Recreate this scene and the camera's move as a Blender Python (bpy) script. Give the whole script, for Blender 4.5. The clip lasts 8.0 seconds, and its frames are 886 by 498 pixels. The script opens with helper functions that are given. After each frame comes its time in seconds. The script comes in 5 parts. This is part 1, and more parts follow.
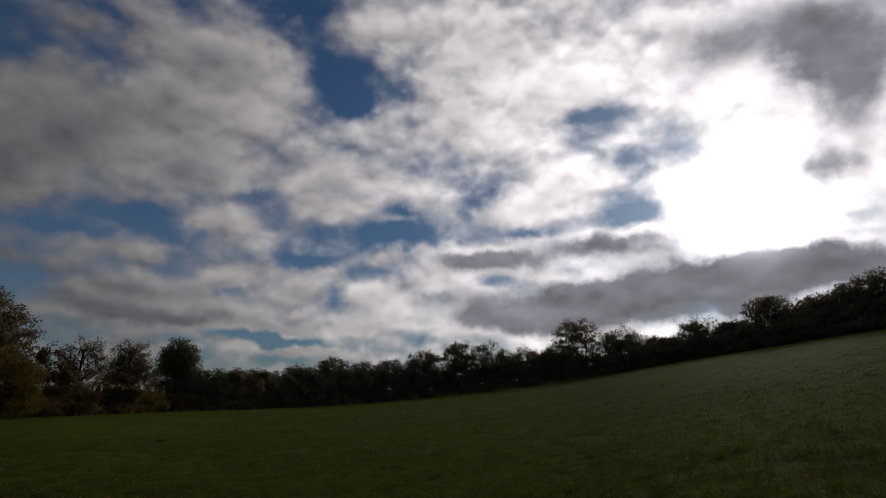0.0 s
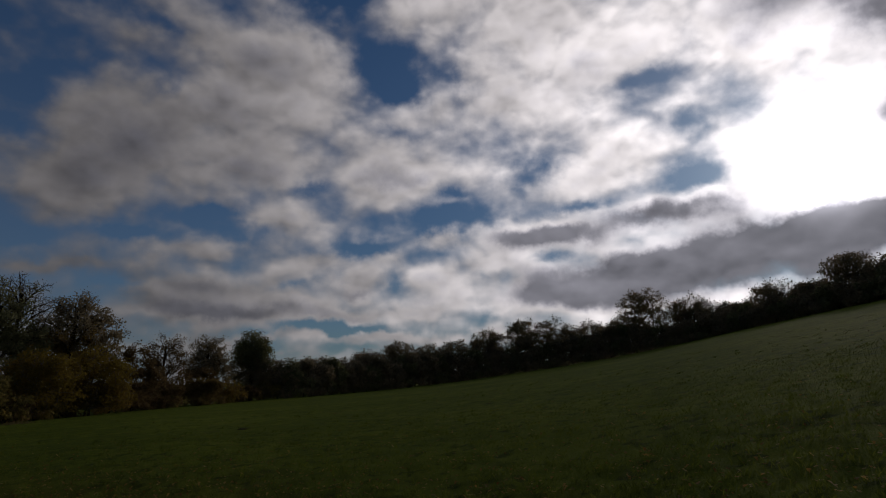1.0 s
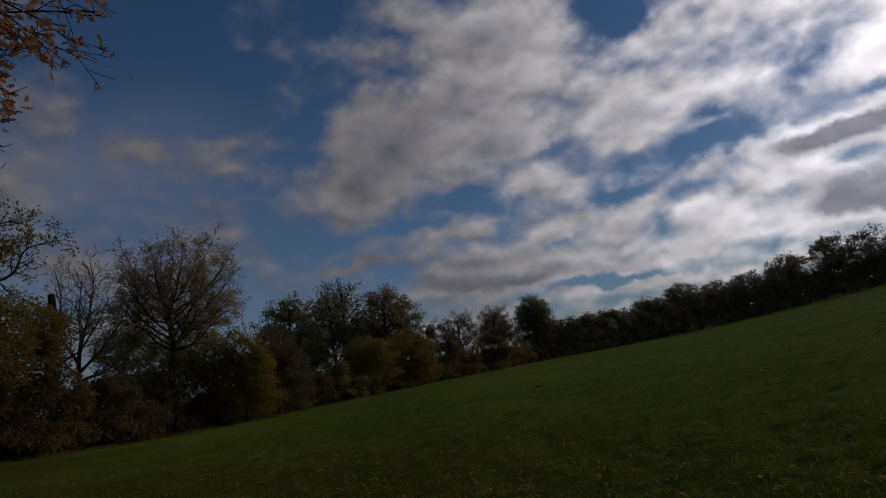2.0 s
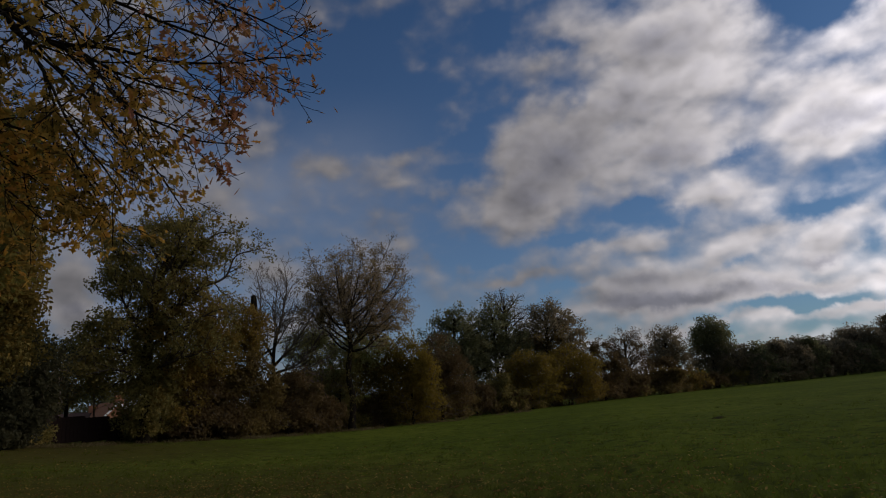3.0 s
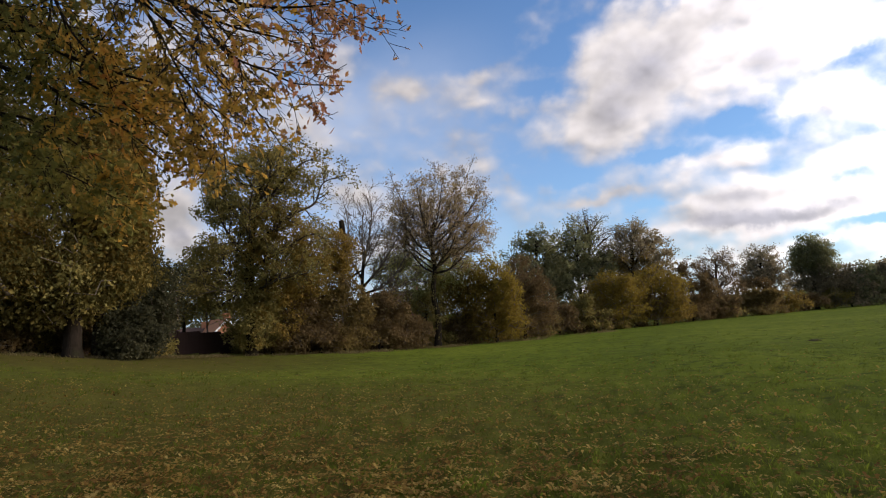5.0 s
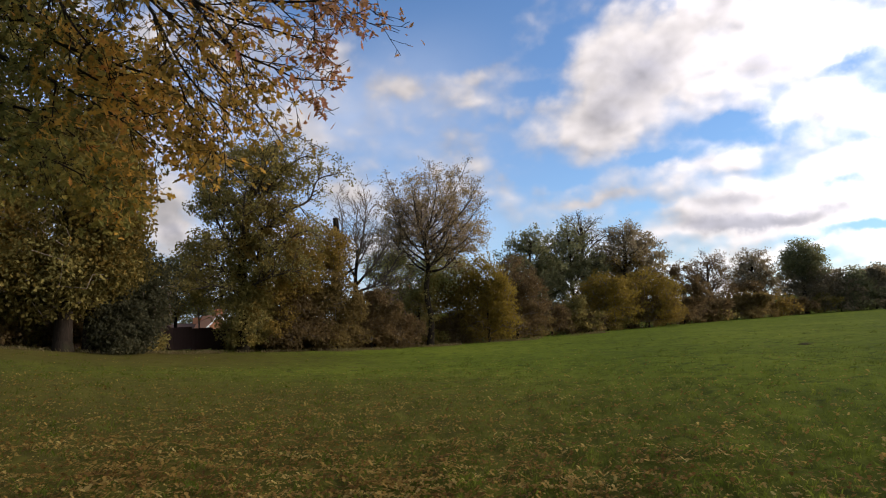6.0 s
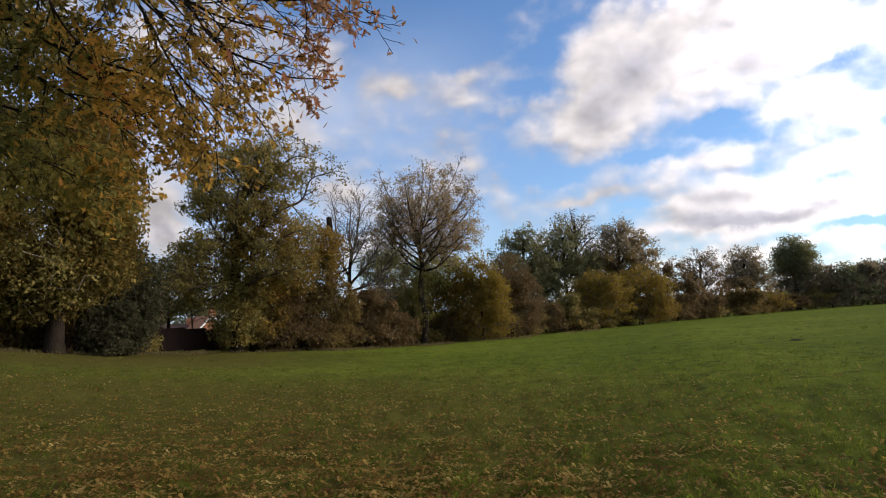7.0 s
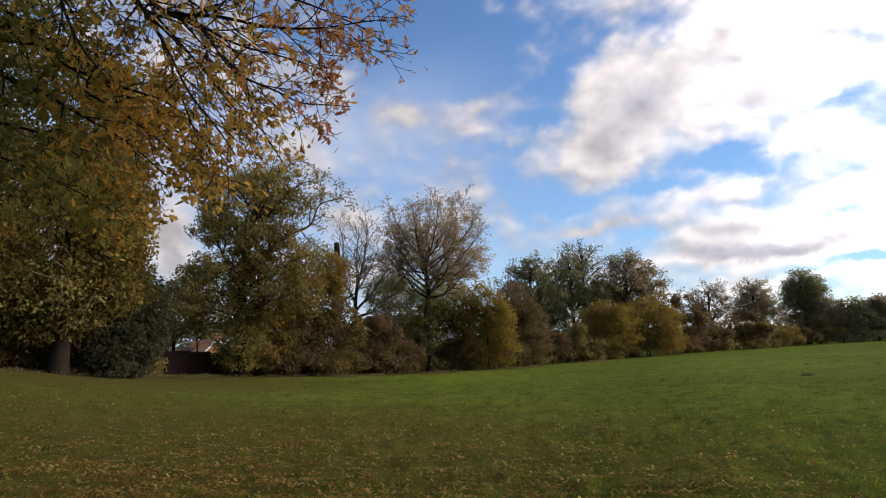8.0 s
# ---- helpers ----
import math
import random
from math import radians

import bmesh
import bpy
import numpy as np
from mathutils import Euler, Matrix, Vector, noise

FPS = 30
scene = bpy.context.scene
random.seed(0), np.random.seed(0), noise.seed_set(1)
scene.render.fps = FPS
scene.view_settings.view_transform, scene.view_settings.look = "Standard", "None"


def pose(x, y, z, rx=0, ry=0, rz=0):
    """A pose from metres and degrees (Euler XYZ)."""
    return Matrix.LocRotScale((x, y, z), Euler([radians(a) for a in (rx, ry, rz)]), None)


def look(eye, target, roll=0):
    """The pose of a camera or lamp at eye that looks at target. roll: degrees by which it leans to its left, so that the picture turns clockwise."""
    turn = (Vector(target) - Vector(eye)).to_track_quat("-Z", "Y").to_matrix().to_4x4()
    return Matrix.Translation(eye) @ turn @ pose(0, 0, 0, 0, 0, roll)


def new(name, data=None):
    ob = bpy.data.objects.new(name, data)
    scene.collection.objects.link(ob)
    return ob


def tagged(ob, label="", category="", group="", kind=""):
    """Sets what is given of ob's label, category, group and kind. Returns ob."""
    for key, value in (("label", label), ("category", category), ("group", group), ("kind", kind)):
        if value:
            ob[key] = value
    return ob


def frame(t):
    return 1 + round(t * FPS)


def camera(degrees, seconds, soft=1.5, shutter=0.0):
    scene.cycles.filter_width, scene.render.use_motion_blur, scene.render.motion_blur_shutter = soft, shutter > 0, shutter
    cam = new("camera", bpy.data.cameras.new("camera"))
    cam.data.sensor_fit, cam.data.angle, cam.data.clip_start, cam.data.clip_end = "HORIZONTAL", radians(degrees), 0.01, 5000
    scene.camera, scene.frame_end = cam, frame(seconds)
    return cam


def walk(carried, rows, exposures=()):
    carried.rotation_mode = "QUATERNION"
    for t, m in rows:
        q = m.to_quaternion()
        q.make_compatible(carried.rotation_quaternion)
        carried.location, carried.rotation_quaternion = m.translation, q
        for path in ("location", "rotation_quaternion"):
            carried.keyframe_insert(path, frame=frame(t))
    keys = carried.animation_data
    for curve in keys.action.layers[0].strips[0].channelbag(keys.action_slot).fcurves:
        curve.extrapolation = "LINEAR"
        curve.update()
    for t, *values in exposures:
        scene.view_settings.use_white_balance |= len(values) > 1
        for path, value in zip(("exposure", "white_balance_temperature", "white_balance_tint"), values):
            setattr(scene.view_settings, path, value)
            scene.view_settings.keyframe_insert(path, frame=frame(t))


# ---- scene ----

# ------------------------------------------------------------------ camera
cam = camera(74.0, 8.0, soft=1.05)
walk(cam, [
    (0.0, pose(-0.033, 0.203, 1.586, 104.02, -1.01, -0.23)),
    (0.5, pose(-0.036, 0.222, 1.581, 103.47, 0.57, 2.38)),
    (1.0, pose(-0.042, 0.260, 1.570, 102.17, 1.66, 6.04)),
    (1.5, pose(-0.052, 0.323, 1.547, 101.81, 4.50, 17.16)),
    (2.0, pose(-0.067, 0.416, 1.504, 100.46, 8.52, 32.86)),
    (2.2, pose(-0.080, 0.454, 1.478, 100.65, 9.10, 36.20)),
    (3.3, pose(-0.165, 0.175, 1.630, 104.12, 4.20, 54.82)),
    (3.5, pose(-0.170, 0.138, 1.639, 103.75, 5.31, 59.10)),
    (4.0, pose(0.060, 0.166, 1.634, 95.24, 7.75, 58.40)),
    (4.5, pose(0.078, 0.143, 1.639, 95.14, 7.45, 58.38)),
    (5.0, pose(0.043, 0.054, 1.632, 96.26, 3.83, 56.07)),
    (6.5, pose(0.011, -0.001, 1.613, 96.09, 3.00, 55.24)),
    (7.0, pose(0.011, 0.003, 1.612, 96.00, 3.45, 54.75)),
    (7.5, pose(0.003, 0.002, 1.606, 97.09, 3.32, 55.30)),
    (8.0, pose(-0.000, -0.000, 1.600, 98.70, 2.39, 55.29)),
], exposures=[(0.0, -2.48, 6500, 15), (1.0, -2.62, 6450, 16), (2.2, -2.22, 6220, 17), (3.3, -1.46, 6450, 16), (3.5, -1.27, 6500, 16), (4.0, -0.60, 6600, 16), (4.5, -0.23, 6650, 16), (5.0, -0.03, 6650, 16), (8.0, 0.06, 6620, 16)])

# ------------------------------------------------------------------ sky and sun
SUN_AZ, SUN_EL = 28.8, 16.2


class Nodes:
    """Short notation for building a node tree."""

    def __init__(self, tree):
        self.tree = tree
        tree.nodes.clear()

    def add(self, kind):
        return self.tree.nodes.new(kind)

    def put(self, socket, value):
        if isinstance(value, bpy.types.NodeSocket):
            self.tree.links.new(value, socket)
        elif value is not None:
            socket.default_value = value

    def math(self, op, a, b=None, c=None, clamp=False):
        node = self.add("ShaderNodeMath")
        node.operation, node.use_clamp = op, clamp
        for s, v in zip(node.inputs, (a, b, c)):
            self.put(s, v)
        return node.outputs[0]

    def vec(self, op, a, b=None, c=None):
        node = self.add("ShaderNodeVectorMath")
        node.operation = op
        for s, v in zip(node.inputs, (a, b, c)):
            self.put(s, v)
        return node.outputs["Value" if op in ("DOT_PRODUCT", "LENGTH") else "Vector"]

    def noise(self, vector, scale, detail=4.0, rough=0.55, distortion=0.0, color=False):
        node = self.add("ShaderNodeTexNoise")
        self.put(node.inputs["Vector"], vector)
        for key, value in (("Scale", scale), ("Detail", detail), ("Roughness", rough), ("Distortion", distortion)):
            node.inputs[key].default_value = value
        return node.outputs["Color" if color else "Fac"]

    def ramp(self, fac, stops, mode="LINEAR"):
        node = self.add("ShaderNodeValToRGB")
        node.color_ramp.interpolation = mode
        els = node.color_ramp.elements
        while len(els) < len(stops):
            els.new(0.5)
        for el, (p, col) in zip(els, stops):
            el.position = p
            el.color = (*col, 1) if not isinstance(col, (int, float)) else (col, col, col, 1)
        self.put(node.inputs[0], fac)
        return node.outputs[0]

    def mix(self, fac, a, b, blend="MIX"):
        node = self.add("ShaderNodeMix")
        node.data_type, node.blend_type = "RGBA", blend
        self.put(node.inputs[0], fac)
        self.put(node.inputs[6], (*a, 1) if isinstance(a, tuple) else a)
        self.put(node.inputs[7], (*b, 1) if isinstance(b, tuple) else b)
        return node.outputs[2]

    def span(self, value, lo, hi, smooth=True):
        node = self.add("ShaderNodeMapRange")
        node.interpolation_type = "SMOOTHSTEP" if smooth else "LINEAR"
        self.put(node.inputs[0], value)
        node.inputs[1].default_value, node.inputs[2].default_value = lo, hi
        return node.outputs[0]


def make_sky():
    world = bpy.data.worlds.new("sky")
    scene.world = world
    world.use_nodes = True
    n = Nodes(world.node_tree)
    way = n.add("ShaderNodeTexCoord").outputs["Generated"]
    sep = n.add("ShaderNodeSeparateXYZ")
    n.put(sep.inputs[0], way)
    x, y, z = sep.outputs
    blue = n.add("ShaderNodeTexSky")
    blue.sky_type, blue.sun_disc = "NISHITA", False
    blue.sun_elevation, blue.sun_rotation = radians(SUN_EL), radians(SUN_AZ)
    blue.air_density, blue.dust_density, blue.ozone_density = 1.0, 0.3, 4.0
    blue_col = n.mix(1.0, blue.outputs[0], (0.60, 1.01, 1.25), "MULTIPLY")

    # a flat cloud deck, seen in perspective
    up = n.math("MAXIMUM", n.math("ADD", z, 0.27), 0.08)
    flat = n.add("ShaderNodeCombineXYZ")
    n.put(flat.inputs[0], n.math("DIVIDE", x, up))
    n.put(flat.inputs[1], n.math("DIVIDE", y, up))
    deck = flat.outputs[0]

    # azimuth and height in degrees, ruffled so that every edge is ragged
    az = n.math("MULTIPLY", n.math("ARCTAN2", x, y), 57.2958)
    el = n.math("MULTIPLY", n.math("ARCSINE", z), 57.2958)
    ang = n.add("ShaderNodeCombineXYZ")
    n.put(ang.inputs[0], az)
    n.put(ang.inputs[1], el)
    ruffle = n.vec("SUBTRACT", n.noise(way, 9.0, 5.0, 0.6, color=True), (0.5, 0.5, 0.5))
    ang = n.vec("MULTIPLY_ADD", ruffle, (8.0, 4.5, 0.0), ang.outputs[0])
    sums = {}

    def lump(key, a, e, w, h, amount):
        v = n.vec("MULTIPLY_ADD", ang, (1 / w, 1 / h, 0), (-a / w, -e / h, 0))
        bump = n.math("POWER", 0.3679, n.vec("DOT_PRODUCT", v, v))
        sums[key] = n.math("MULTIPLY_ADD", bump, amount, sums.get(key, 0.0))

    def cloud(*numbers):
        lump("cover", *numbers)

    def shade(*numbers):
        lump("grey", *numbers)

    # gaps of blue
    cloud(-39.4, 27.9, 3.4, 2, -1)
    cloud(-34.4, 30.7, 2.6, 1.2, -0.8)
    cloud(-32.3, 25.2, 1.3, 1.3, -0.5)
    cloud(-16.7, 34.7, 4.3, 1.9, -1.1)
    cloud(-10.9, 29.8, 3.8, 2.1, -1)
    cloud(-8.3, 27.2, 2.7, 0.9, -0.6)
    cloud(-3.9, 28.2, 1.7, 2.8, -0.6)
    cloud(-34.4, 13.5, 4.3, 0.8, -0.42)
    cloud(-28.3, 15, 2, 0.7, -0.5)
    cloud(-36, 11.3, 2.6, 1, -0.45)
    cloud(-24.1, 13.5, 2.4, 1, -0.6)
    cloud(-19.3, 18, 2.6, 0.6, -0.5)
    cloud(-14, 12.2, 3.7, 1.1, -0.9)
    cloud(-5.4, 14.7, 4.2, 1.5, -0.9)
    cloud(4.3, 18.9, 3.2, 1.3, -0.8)
    cloud(-5.5, 17.1, 1.7, 0.7, -0.6)
    cloud(8.2, 15.6, 2.8, 0.5, -0.6)
    cloud(19.2, 17.4, 2.3, 1.3, -0.9)
    cloud(18.9, 21.8, 2, 1.2, -0.55)
    cloud(15.4, 26.2, 3.6, 0.7, -0.55)
    cloud(-20.4, 8.6, 1.9, 0.5, -0.6)
    cloud(5.4, 11, 2.1, 0.5, -0.5)
    cloud(-9.9, 8.3, 0.9, 1.2, -0.5)
    cloud(-16, 4.5, 6.5, 0.5, -0.9)
    cloud(-2.3, 5.1, 2.2, 0.5, -0.4)
    cloud(-9.9, 23.7, 4, 0.8, -0.4)
    cloud(-0.3, 14.1, 1.7, 0.6, -0.4)
    cloud(-35.2, 8.7, 2.2, 0.6, -0.6)
    cloud(-52.2, 29.1, 6.4, 5.2, -1.1)
    cloud(-59.9, 29.3, 4.4, 3.2, -0.8)
    cloud(-40.3, 33, 2.7, 1.9, -0.8)
    cloud(-51.7, 24.5, 4.8, 1.2, -0.5)
    cloud(-44.4, 23.4, 2.8, 1.4, -0.8)
    cloud(-50.7, 18.3, 4.2, 1.3, -0.7)
    cloud(-45.1, 20.5, 2.8, 0.9, -0.6)
    cloud(-48, 14.7, 3.7, 1.8, -0.7)
    cloud(-43.3, 12.4, 3.3, 0.9, -0.7)
    cloud(-35.4, 13, 3.9, 0.7, -0.9)
    cloud(-28.7, 15.3, 1.9, 0.5, -0.6)
    # cloud masses and puffs
    cloud(26.8, 10.1, 13.4, 2.4, 0.6)
    cloud(-36.1, 25.9, 2.4, 1.7, 0.35)
    cloud(-25.4, 29.2, 5.5, 3.2, 0.9)
    cloud(-19.3, 27.9, 5.4, 2.9, 0.8)
    cloud(-35.1, 20.3, 5.2, 3.3, 0.9)
    cloud(-24.3, 21.6, 8.3, 3.7, 0.8)
    cloud(-11.3, 19.6, 7.2, 2.4, 0.9)
    cloud(-21.1, 15.1, 4.5, 1, 0.5)
    cloud(-28.8, 12.4, 2.8, 1.1, 0.7)
    cloud(6.7, 32.6, 8.5, 4.4, 0.9)
    cloud(1.3, 25.5, 6, 3.2, 0.8)
    cloud(11.1, 18.6, 4.2, 2.3, 0.9)
    cloud(26.4, 29.3, 13.8, 4.1, 1)
    cloud(36.9, 23.2, 3.9, 6.5, 1)
    cloud(29, 18.2, 5.8, 3.8, 0.9)
    cloud(-28.2, 8.3, 5.2, 1.5, 1)
    cloud(-23, 6.1, 5.6, 1.1, 1)
    cloud(-14.3, 8.6, 3.2, 1.7, 1)
    cloud(-15.6, 5.8, 4.1, 0.6, 0.9)
    cloud(-5.7, 12.8, 1.6, 0.7, 0.7)
    cloud(-11.6, 11.3, 2, 0.9, 0.7)
    cloud(-17.8, 10.7, 2.5, 0.9, 0.6)
    cloud(-4.6, 9.3, 3.6, 1.4, 0.8)
    cloud(-7.7, 6.2, 1.9, 0.6, 0.7)
    cloud(-0.7, 10.8, 3.4, 0.8, 0.5)
    cloud(4.3, 13.3, 6.2, 1.3, 1.2)
    cloud(16.4, 14.3, 4.7, 1.4, 1.1)
    cloud(15.1, 9.2, 9.3, 1.6, 1.3)
    cloud(6.5, 7.3, 8.1, 1.2, 1)
    cloud(30.9, 11.6, 8.4, 2, 1.4)
    cloud(-11.8, 3.8, 15.3, 0.5, 0.8)
    cloud(11.8, 6, 10.4, 0.7, 0.8)
    cloud(-40.1, 27.4, 2.9, 1.7, 0.55)
    cloud(-59.2, 21.7, 2.9, 1.2, 0.85)
    cloud(-50.8, 22.3, 2.4, 0.8, 0.5)
    cloud(-64.8, 23.3, 2.6, 1.8, 0.35)
    cloud(-36.1, 22.5, 4.9, 2.6, 0.8)
    cloud(-39.3, 17.2, 4.5, 1.9, 0.8)
    cloud(-44.8, 18.4, 2.5, 0.8, 0.35)
    cloud(-40.9, 10, 3.2, 0.6, 0.8)
    cloud(-67.1, 17.9, 4.9, 2.1, 0.42)
    cloud(-53.8, 14.7, 5.1, 1.6, 0.35)
    cloud(-80.2, 9.4, 2.1, 2.7, 1)
    cloud(-63.9, 11.2, 3.3, 1.6, 0.6)
    cloud(-74.1, 25.8, 4.7, 3.3, 0.6)
    cloud(-80.6, 25.4, 3.3, 2.8, 0.4)
    cloud(-49.1, 12, 1.4, 1.1, 0.5)
    cloud(-28.4, 6.5, 8, 1, 0.5)
    # thick grey undersides
    shade(26.8, 9.9, 14.7, 2.4, 0.7)
    shade(21, 7.4, 9.6, 1.2, 0.6)
    shade(12.1, 14, 3.3, 0.8, 0.5)
    shade(37.6, 27.9, 5.9, 4.6, 1.2)
    shade(28.6, 31.6, 6.8, 2.7, 0.7)
    shade(34.7, 18.7, 2.2, 1.6, 0.6)
    shade(4.3, 13, 7, 1.2, 1)
    shade(16.9, 14.3, 5.5, 1.4, 0.9)
    shade(14.5, 9.1, 11.4, 1.7, 1.2)
    shade(7.6, 7, 8.1, 1, 0.9)
    shade(30.5, 11.4, 9.7, 2, 1.3)
    shade(24.4, 8, 4.1, 1, 0.6)
    shade(-27.1, 6.1, 5.7, 0.6, 0.6)
    shade(-28.8, 9, 3.9, 0.7, 0.5)
    shade(-14.5, 7.8, 3, 0.5, 0.6)
    shade(-7.8, 7.3, 2.2, 0.5, 0.4)
    shade(-16.1, 5.4, 3.5, 0.5, 0.4)
    shade(-27.2, 24.5, 3.8, 1.7, 0.35)
    shade(-35.5, 17.4, 3.9, 1.6, 0.25)
    shade(-10.7, 18.8, 5, 1, 0.4)
    shade(9, 26.9, 6.4, 1.8, 0.3)
    shade(-25.1, 19.4, 3.4, 1.5, 0.3)
    shade(-34.2, 20.2, 3.5, 1.3, 0.25)
    shade(-30.6, 16.6, 2.8, 0.8, 0.4)
    shade(-21.3, 12.9, 2.3, 0.6, 0.4)
    shade(-24.8, 18.8, 3.9, 1.4, 0.3)
    shade(-30.2, 6.9, 4.1, 0.7, 0.6)
    shade(-18.8, 7.9, 1.8, 0.7, 0.5)
    shade(-30.1, 12.5, 1.9, 0.6, 0.3)
    shade(-80.2, 8.4, 1.8, 1.5, 0.5)
    shade(-24.3, 4.9, 4.1, 0.5, 0.4)

    # billows on the deck, and the same billows a step higher and towards the sun for their lit and shaded sides
    step = Vector((math.sin(radians(SUN_AZ)), math.cos(radians(SUN_AZ)), 0)) * 0.03
    nearer = n.vec("SCALE", deck)
    n.put(nearer.node.inputs["Scale"], n.math("DIVIDE", up, n.math("ADD", up, 0.03)))

    def puffs(at, aim, detail):
        """Soft heaps: broad fields on the deck, with rounded heaps and heads that stand up from it."""
        broad = n.noise(at, 3.6, 2.0, 0.45)
        squat = n.vec("MULTIPLY", aim, (1.0, 1.0, 1.45))
        heaps = n.noise(squat, 9.0, detail, 0.45, 0.1)
        bent = n.vec("MULTIPLY_ADD", n.noise(squat, 16.0, 2.0, 0.5, color=True), (0.06, 0.06, 0.06), squat)
        heads = n.add("ShaderNodeTexVoronoi")
        heads.feature = "SMOOTH_F1"
        heads.inputs["Scale"].default_value, heads.inputs["Smoothness"].default_value = 17.0, 0.7
        heads.inputs["Detail"].default_value, heads.inputs["Roughness"].default_value = 1.4, 0.5
        n.put(heads.inputs["Vector"], bent)
        mixed = n.math("ADD", n.math("MULTIPLY", broad, 0.25), n.math("MULTIPLY", heaps, 0.75))
        return n.math("MULTIPLY_ADD", n.math("SUBTRACT", 0.40, heads.outputs["Distance"]), 0.22, mixed)

    billow = puffs(deck, way, 5.0)
    lift = tuple(Vector((math.sin(radians(SUN_AZ)), math.cos(radians(SUN_AZ)), 0)) * 0.006 + Vector((0, 0, 0.016)))
    ahead = puffs(n.vec("ADD", nearer, tuple(step)), n.vec("ADD", way, lift), 3.0)
    fine = n.noise(way, 42.0, 5.0, 0.58)
    depth = n.math("MULTIPLY_ADD", n.math("SUBTRACT", billow, 0.5), 2.9, n.math("MULTIPLY_ADD", sums["cover"], 0.95, n.math("MULTIPLY_ADD", n.span(az, -52.0, -34.0), 0.16, 0.16)))
    depth = n.math("MULTIPLY_ADD", n.math("SUBTRACT", fine, 0.5), 0.32, depth)
    mask = n.span(depth, -0.55, 0.80)
    thick = n.span(n.math("MULTIPLY_ADD", sums["grey"], 0.85, n.math("MULTIPLY", depth, 0.6)), 0.40, 1.42)
    relief = n.math("MINIMUM", n.math("MAXIMUM", n.math("SUBTRACT", billow, ahead), -0.25), 0.25)

    # light in the clouds: white where thin, grey where thick, dazzling round the sun
    sun = Vector((math.sin(radians(SUN_AZ)) * math.cos(radians(SUN_EL)),
                  math.cos(radians(SUN_AZ)) * math.cos(radians(SUN_EL)), math.sin(radians(SUN_EL))))
    cosine = n.math("MAXIMUM", n.vec("DOT_PRODUCT", way, tuple(sun)), 0.0)
    near = n.math("POWER", cosine, 260.0)
    core = n.math("POWER", cosine, 900.0)
    lum = n.math("MULTIPLY_ADD", n.math("POWER", cosine, 4.0), 5.1, 0.58)
    lum = n.math("MULTIPLY_ADD", n.math("POWER", cosine, 18.0), 1.7, lum)
    lum = n.math("MULTIPLY", lum, n.math("MULTIPLY_ADD", thick, n.math("MULTIPLY_ADD", n.math("POWER", cosine, 4.0), -0.46, -0.40), 1.0))
    lum = n.math("MULTIPLY", lum, n.math("MULTIPLY_ADD", relief, 1.9, 1.0))
    lum = n.math("MULTIPLY_ADD", n.math("MULTIPLY", near, n.math("MULTIPLY_ADD", thick, -0.98, 1.0)), 8.0, lum)
    lum = n.math("MULTIPLY_ADD", core, 14.0, lum)
    tint = n.mix(n.math("MULTIPLY", thick, 0.8), (1.0, 0.965, 0.935), (0.85, 0.86, 0.97))
    white = n.vec("SCALE", tint)
    n.put(white.node.inputs["Scale"], lum)
    blue_scaled = n.vec("SCALE", blue_col)
    n.put(blue_scaled.node.inputs["Scale"], SKY_BLUE)
    glare = n.math("MULTIPLY_ADD", near, 3.0, n.math("MULTIPLY_ADD", core, 14.0, n.math("MULTIPLY", n.math("POWER", cosine, 18.0), 0.9)))
    haze = n.vec("ADD", blue_scaled, n.add("ShaderNodeCombineXYZ").outputs[0])
    for s in haze.node.inputs[1].links[0].from_node.inputs:
        n.put(s, glare)
    low = n.math("MULTIPLY", n.math("POWER", 0.3679, n.math("DIVIDE", n.math("MAXIMUM", el, 0.0), 18.0)), 0.50)
    haze = n.mix(low, haze, (0.62, 0.74, 0.88))
    veil = n.math("MULTIPLY", n.span(n.noise(deck, 2.2, 4.0, 0.5), 0.25, 0.8), n.math("MULTIPLY", n.span(az, -42.0, -62.0), n.span(el, 30.0, 17.0)))
    haze = n.mix(n.math("MULTIPLY", veil, 0.68), haze, (0.66, 0.75, 0.90))
    col = n.mix(n.math("MULTIPLY", mask, 0.95), haze, white)
    bg = n.add("ShaderNodeBackground")
    n.put(bg.inputs["Color"], col)
    bg.inputs["Strength"].default_value = 1.0
    out = n.add("ShaderNodeOutputWorld")
    n.put(out.inputs[0], bg.outputs[0])


SKY_BLUE = 0.15
make_sky()
lamp = bpy.data.lights.new("sun", "SUN")
lamp.energy, lamp.angle, lamp.color = 2.35, radians(9), (1.0, 0.88, 0.72)
sun_ob = new("sun", lamp)
sun_ob.matrix_world = look((0, 0, 0), (-math.sin(radians(SUN_AZ)) * math.cos(radians(SUN_EL)),
                                       -math.cos(radians(SUN_AZ)) * math.cos(radians(SUN_EL)), -math.sin(radians(SUN_EL))))


# ------------------------------------------------------------------ materials
def material(name):
    mat = bpy.data.materials.new(name)
    mat.use_nodes = True
    return mat, Nodes(mat.node_tree)


